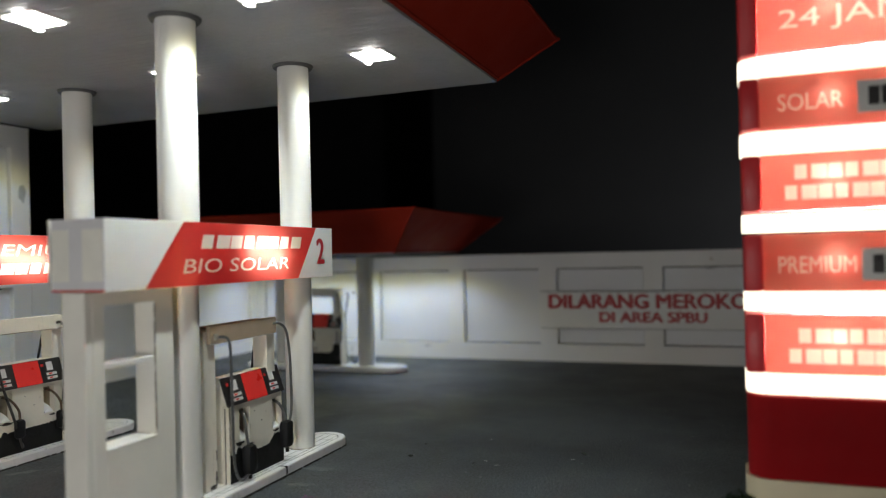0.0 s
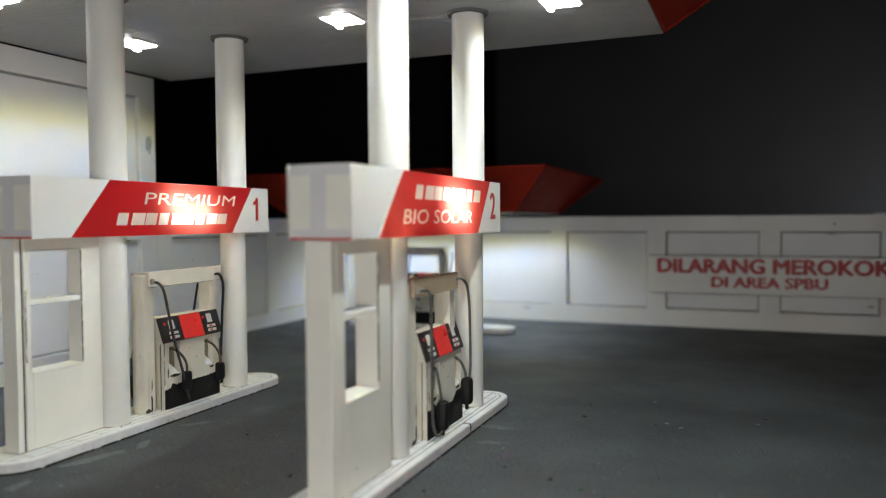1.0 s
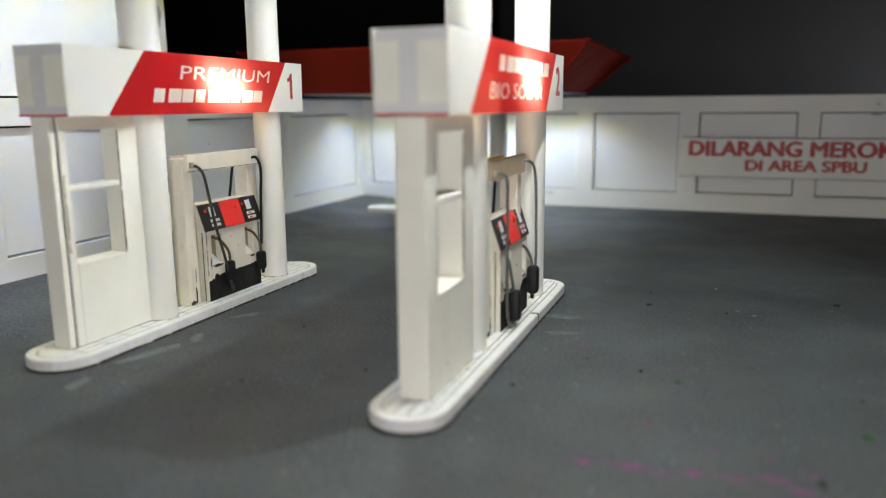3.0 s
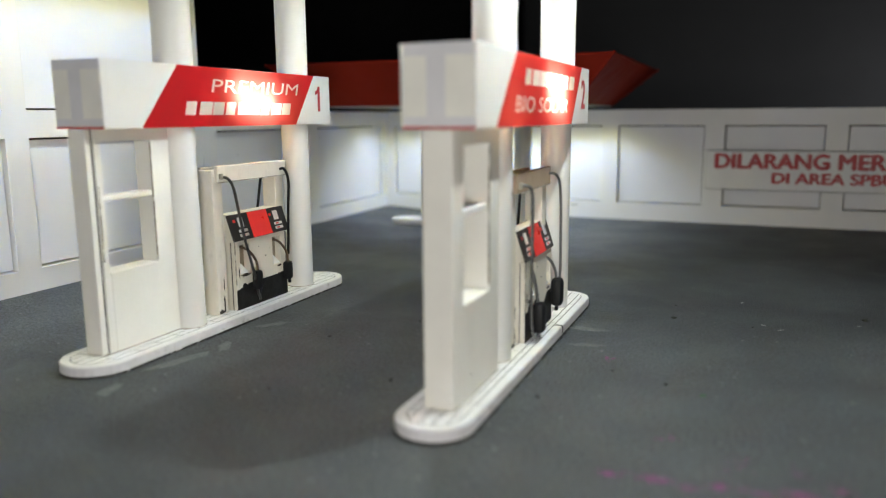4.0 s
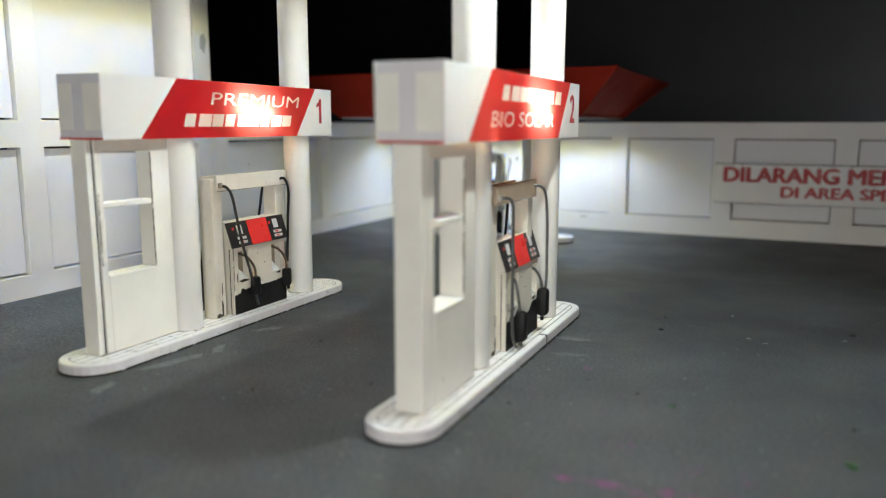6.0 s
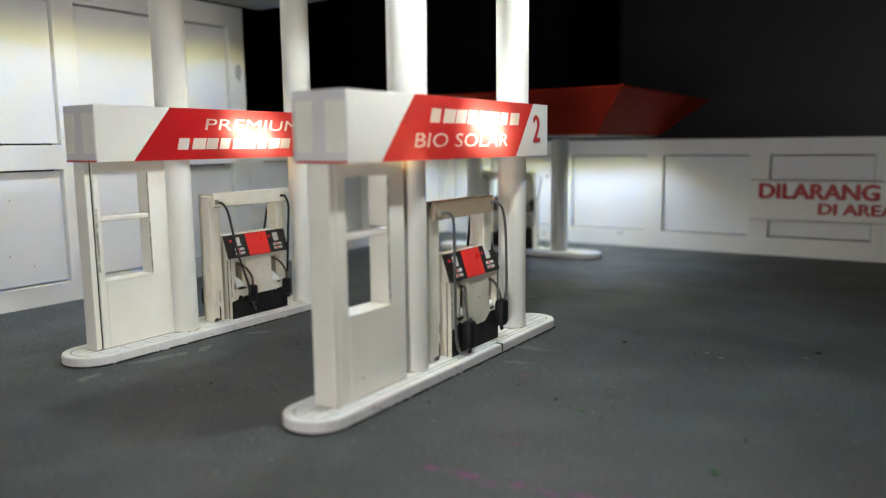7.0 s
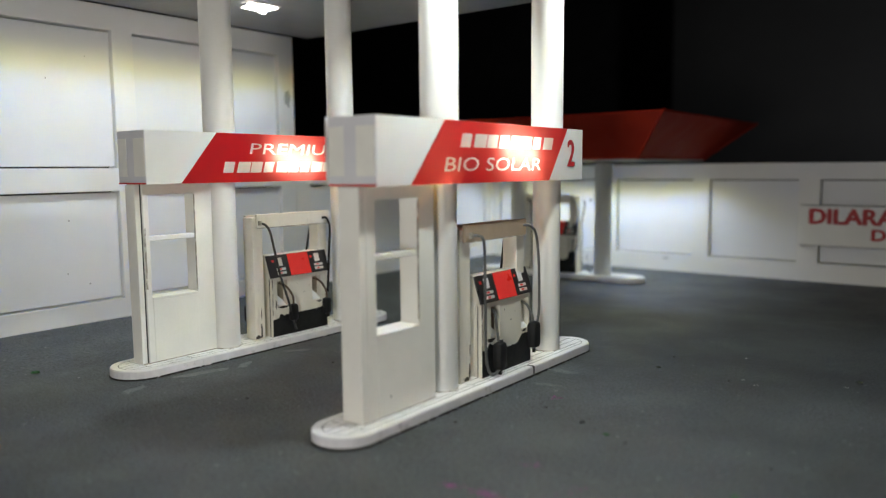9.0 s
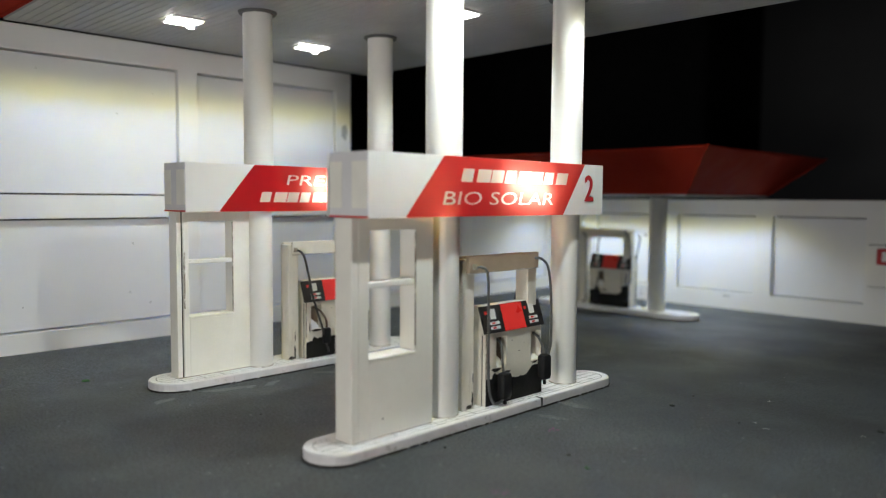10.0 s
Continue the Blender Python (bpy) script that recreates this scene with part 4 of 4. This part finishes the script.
# ---- bush beside the totem ----
bush = thing("bush", -1.6, 138.6, 0, "small dark green model bush beside the totem", "bush")
twigs = bmesh.new()
for k in range(7):
    a = 2 * math.pi * k / 7
    t = tube([(0, 0, 0), (0.7 * math.cos(a), 0.7 * math.sin(a), 1.4), (1.7 * math.cos(a), 1.7 * math.sin(a), 3.2)], 0.14, 5, 3)
    mesh = bpy.data.meshes.new("twig")
    t.to_mesh(mesh)
    t.free()
    twigs.from_mesh(mesh)
    bpy.data.meshes.remove(mesh)
part("twigs", twigs, "tan", bush)
leaves = bmesh.new()
for k in range(520):
    v = Vector((random.gauss(0, 1), random.gauss(0, 1), random.gauss(0, 1))).normalized()
    c = Vector((0, 0, 2.5)) + Vector((v.x * 2.4, v.y * 2.4, v.z * 2.3)) * random.uniform(0.55, 1.12)
    turn = Euler((random.uniform(0, 6.3), random.uniform(0, 6.3), random.uniform(0, 6.3))).to_matrix()
    s = random.uniform(0.22, 0.5)
    leaves.faces.new([leaves.verts.new(c + turn @ Vector(p) * s) for p in ((-1, 0, 0), (0, -0.5, 0.15), (1, 0, 0), (0, 0.5, 0.15))])
part("crown", leaves, "leaf", bush, "clumped dark green leaves")

# ---- low white rail at the end of the boundary wall ----
rail = thing("side_rail", 27.0, 268.0, 0, "low white rail and kerb board beyond the wall's end", "rail")
part("kick_board", boxed(-0.9, 30, -16, 15.5, 0, 13.4, bevel=0.3), "board", rail)
part("top_rail", boxed(-0.9, 30, -3, 15.5, 28.6, 34.6, bevel=0.3), "board", rail)
part("post", boxed(24, 29, 8, 14, 13.4, 28.6, bevel=0.2), "board", rail)

book = thing("storage_box", 52.0, 350.0, -6, "dark purple box standing behind the boundary wall", "box")
part("body", boxed(-26, 40, -12, 12, 0, 45, bevel=0.8), "purple", book)

# ---- crumbs and chalk on the ground ----
def crumb(x, y, size, material, label):
    bm = bmesh.new()
    bmesh.ops.create_icosphere(bm, subdivisions=2, radius=size)
    for v in bm.verts:
        v.co = Vector((v.co.x * 1.7, v.co.y * 0.8, v.co.z * 0.6)) * (1 + 0.5 * noise.noise(v.co * 2.3 / size + Vector((x, y, 0))))
    low = min(v.co.z for v in bm.verts)
    bmesh.ops.rotate(bm, verts=bm.verts, matrix=Matrix.Rotation(x * 1.7 + y, 3, "Z"))
    bmesh.ops.translate(bm, verts=bm.verts, vec=(0, 0, -low))
    ob = tagged(part("crumb", bm, material), label, "crumb", "crumbs on the ground")
    ob.location = (x * MM, y * MM, 0)


for x, y, size, dark in ((-56.4, 125.0, 0.26, 1), (-51.5, 122.5, 0.28, 0), (-91.3, 112.8, 0.30, 1), (-31.3, 112.0, 0.42, 0), (-37.0, 99.2, 0.45, 1), (-30.4, 123.4, 0.20, 1),
                         (-59.5, 169.2, 0.25, 1), (-49.4, 107.8, 0.16, 1), (-71.2, 114.5, 0.22, 1), (-58.9, 160.1, 0.3, 1), (-149.0, 91.0, 0.45, 0), (-28.0, 170.0, 0.35, 1),
                         (-48.0, 121.0, 0.18, 1), (-110.0, 128.0, 0.2, 1), (-100.0, 142.0, 0.2, 1), (-46.0, 158.5, 0.25, 1), (-64.0, 128.0, 0.16, 1), (-42.5, 131.0, 0.18, 1), (-105.0, 104.0, 0.18, 1)):
    crumb(x, y, size, "crumb" if dark else "green_crumb", "tiny dark crumb on the ground" if dark else "tiny green crumb on the ground")


def chalk(x, y, rx, ry, count):
    """A smear of many flat flecks of chalk, dense in its middle."""
    bm = bmesh.new()
    for k in range(count):
        cx, cy = random.gauss(0, rx * 0.55), random.gauss(0, ry * 0.55)
        size, turn = random.uniform(0.05, 0.22) * (1.3 - 0.5 * min(1.0, abs(cx) / rx)), random.uniform(0, 6.3)
        ring = [(cx + size * random.uniform(0.6, 1.2) * math.cos(turn + n * 1.26), cy + 0.6 * size * random.uniform(0.6, 1.2) * math.sin(turn + n * 1.26)) for n in range(5)]
        prism(ring, 0.0, 0.03 + 0.0002 * k, bm)
    ob = tagged(part("chalk_mark", bm, "pink"), "faint pink chalk smear on the ground", "smear", "chalk smears")
    ob.location = (x * MM, y * MM, 0)


for x, y, rx, ry, count in ((-65.3, 133.6, 1.1, 0.8, 26), (-54.2, 107.7, 1.1, 0.8, 16), (-58.9, 96.8, 0.9, 0.6, 60), (-54.6, 97.4, 2.6, 0.7, 90), (-51.1, 96.5, 0.9, 0.6, 22), (-48.4, 98.0, 0.9, 0.6, 50),
                            (-44.8, 98.1, 2.4, 0.5, 44), (-41.2, 99.2, 2.2, 0.5, 60), (-37.4, 101.2, 1.1, 0.8, 28), (-38.8, 97.6, 1.6, 0.5, 70), (-47.0, 103.0, 2.4, 2.0, 14), (-41.0, 104.0, 2.0, 1.6, 12)):
    chalk(x, y, rx, ry, count)


def scuff(x, y, rx, ry, turn):
    pts = []
    for k in range(40):
        a = 2 * math.pi * k / 40
        r = 1 + 0.5 * noise.noise(Vector((math.cos(a) * 1.6 + x, math.sin(a) * 1.6 + y, 0.3))) + 0.25 * noise.noise(Vector((math.cos(a) * 6 + x, math.sin(a) * 6 + y, 0.9)))
        pts.append((rx * r * math.cos(a), ry * r * math.sin(a)))
    ob = tagged(part("scuff_mark", prism(pts, 0.0, 0.03), "scuff"), "pale scuff on the painted ground beside the island", "smear", "pale scuffs")
    ob.location, ob.rotation_euler = (x * MM, y * MM, 0), (0, 0, radians(turn))


for x, y, rx, ry, turn in ((-124.5, 108.8, 6.0, 1.0, 72), (-123.0, 117.5, 2.4, 0.8, 120), (-123.2, 131.0, 3.0, 0.9, 60), (-124.6, 95.8, 2.6, 0.9, 110), (-71.7, 148.2, 3.4, 1.0, 4), (-70.0, 139.0, 2.6, 0.8, 12)):
    scuff(x, y, rx, ry, turn)


def fibre(x, y, z, length, turn):
    """A curled white fibre of lint."""
    a = radians(turn)
    line = [(length * t * math.cos(a) + 0.3 * math.sin(5 * t) * math.sin(a), length * t * math.sin(a), 0.05 + 0.5 * length * t * (1.1 - t)) for t in (0, 0.3, 0.6, 1.0)]
    ob = tagged(part("fibre", tube(line, 0.028, 5, 4), "ink_white"), "tiny curled white fibre of lint", "lint", "lint fibres")
    ob.location = (x * MM, y * MM, z * MM)


for x, y, z, length, turn in ((-42.0, 158.4, 0, 1.0, 20), (-44.0, 160.5, 0, 0.6, 140), (-48.2, 175.9, 0, 0.8, 70), (-29.0, 166.0, 0, 0.8, 200), (-79.0, 138.7, 43.6, 1.2, 30), (-132.0, 131.0, 43.6, 1.3, 60)):
    fibre(x, y, z, length, turn)


def blot(place, u, v, ru, rv, material, label, parent):
    """A thin stain on a wall; place(u, v, d) gives (x, y, z)."""
    bm, outer = bmesh.new(), []
    for k in range(24):
        a = 2 * math.pi * k / 24
        r = 1 + 0.4 * noise.noise(Vector((math.cos(a) * 1.5 + u, math.sin(a) * 1.5 + v, 0.7)))
        outer.append((u + ru * r * math.cos(a), v + rv * r * math.sin(a)))
    rings = [[bm.verts.new(place(p, q, d)) for p, q in outer] for d in (0.0, 0.02)]
    bm.faces.new(rings[0][::-1]), bm.faces.new(rings[1])
    for k in range(24):
        bm.faces.new((rings[0][k], rings[0][(k + 1) % 24], rings[1][(k + 1) % 24], rings[1][k]))
    part("stain", bm, material, bpy.data.objects[parent], label)


on_west, on_north = (lambda u, v, d: (WEST_X + 0.01 + d, u, v)), (lambda u, v, d: (u, WALL_Y - 0.01 - d, v))
blot(on_west, 178.0, 57.0, 1.0, 2.4, "stain", "grey stain", "wall_west_tall")
blot(on_west, 176.8, 42.0, 0.25, 1.2, "stain", "grey stain", "wall_west_tall")
blot(on_north, -105.3, 4.9, 1.3, 0.3, "stain", "grey scratch", "wall_north")
blot(on_north, -7.5, 31.4, 1.6, 0.14, "joint", "dark pencil scratch", "wall_north")
blot(on_north, 3.4, 9.2, 0.9, 0.16, "joint", "dark pencil scratch", "wall_north")
blot(on_north, -7.0, 34.5, 0.5, 0.3, "tan", "brown nick", "wall_north")
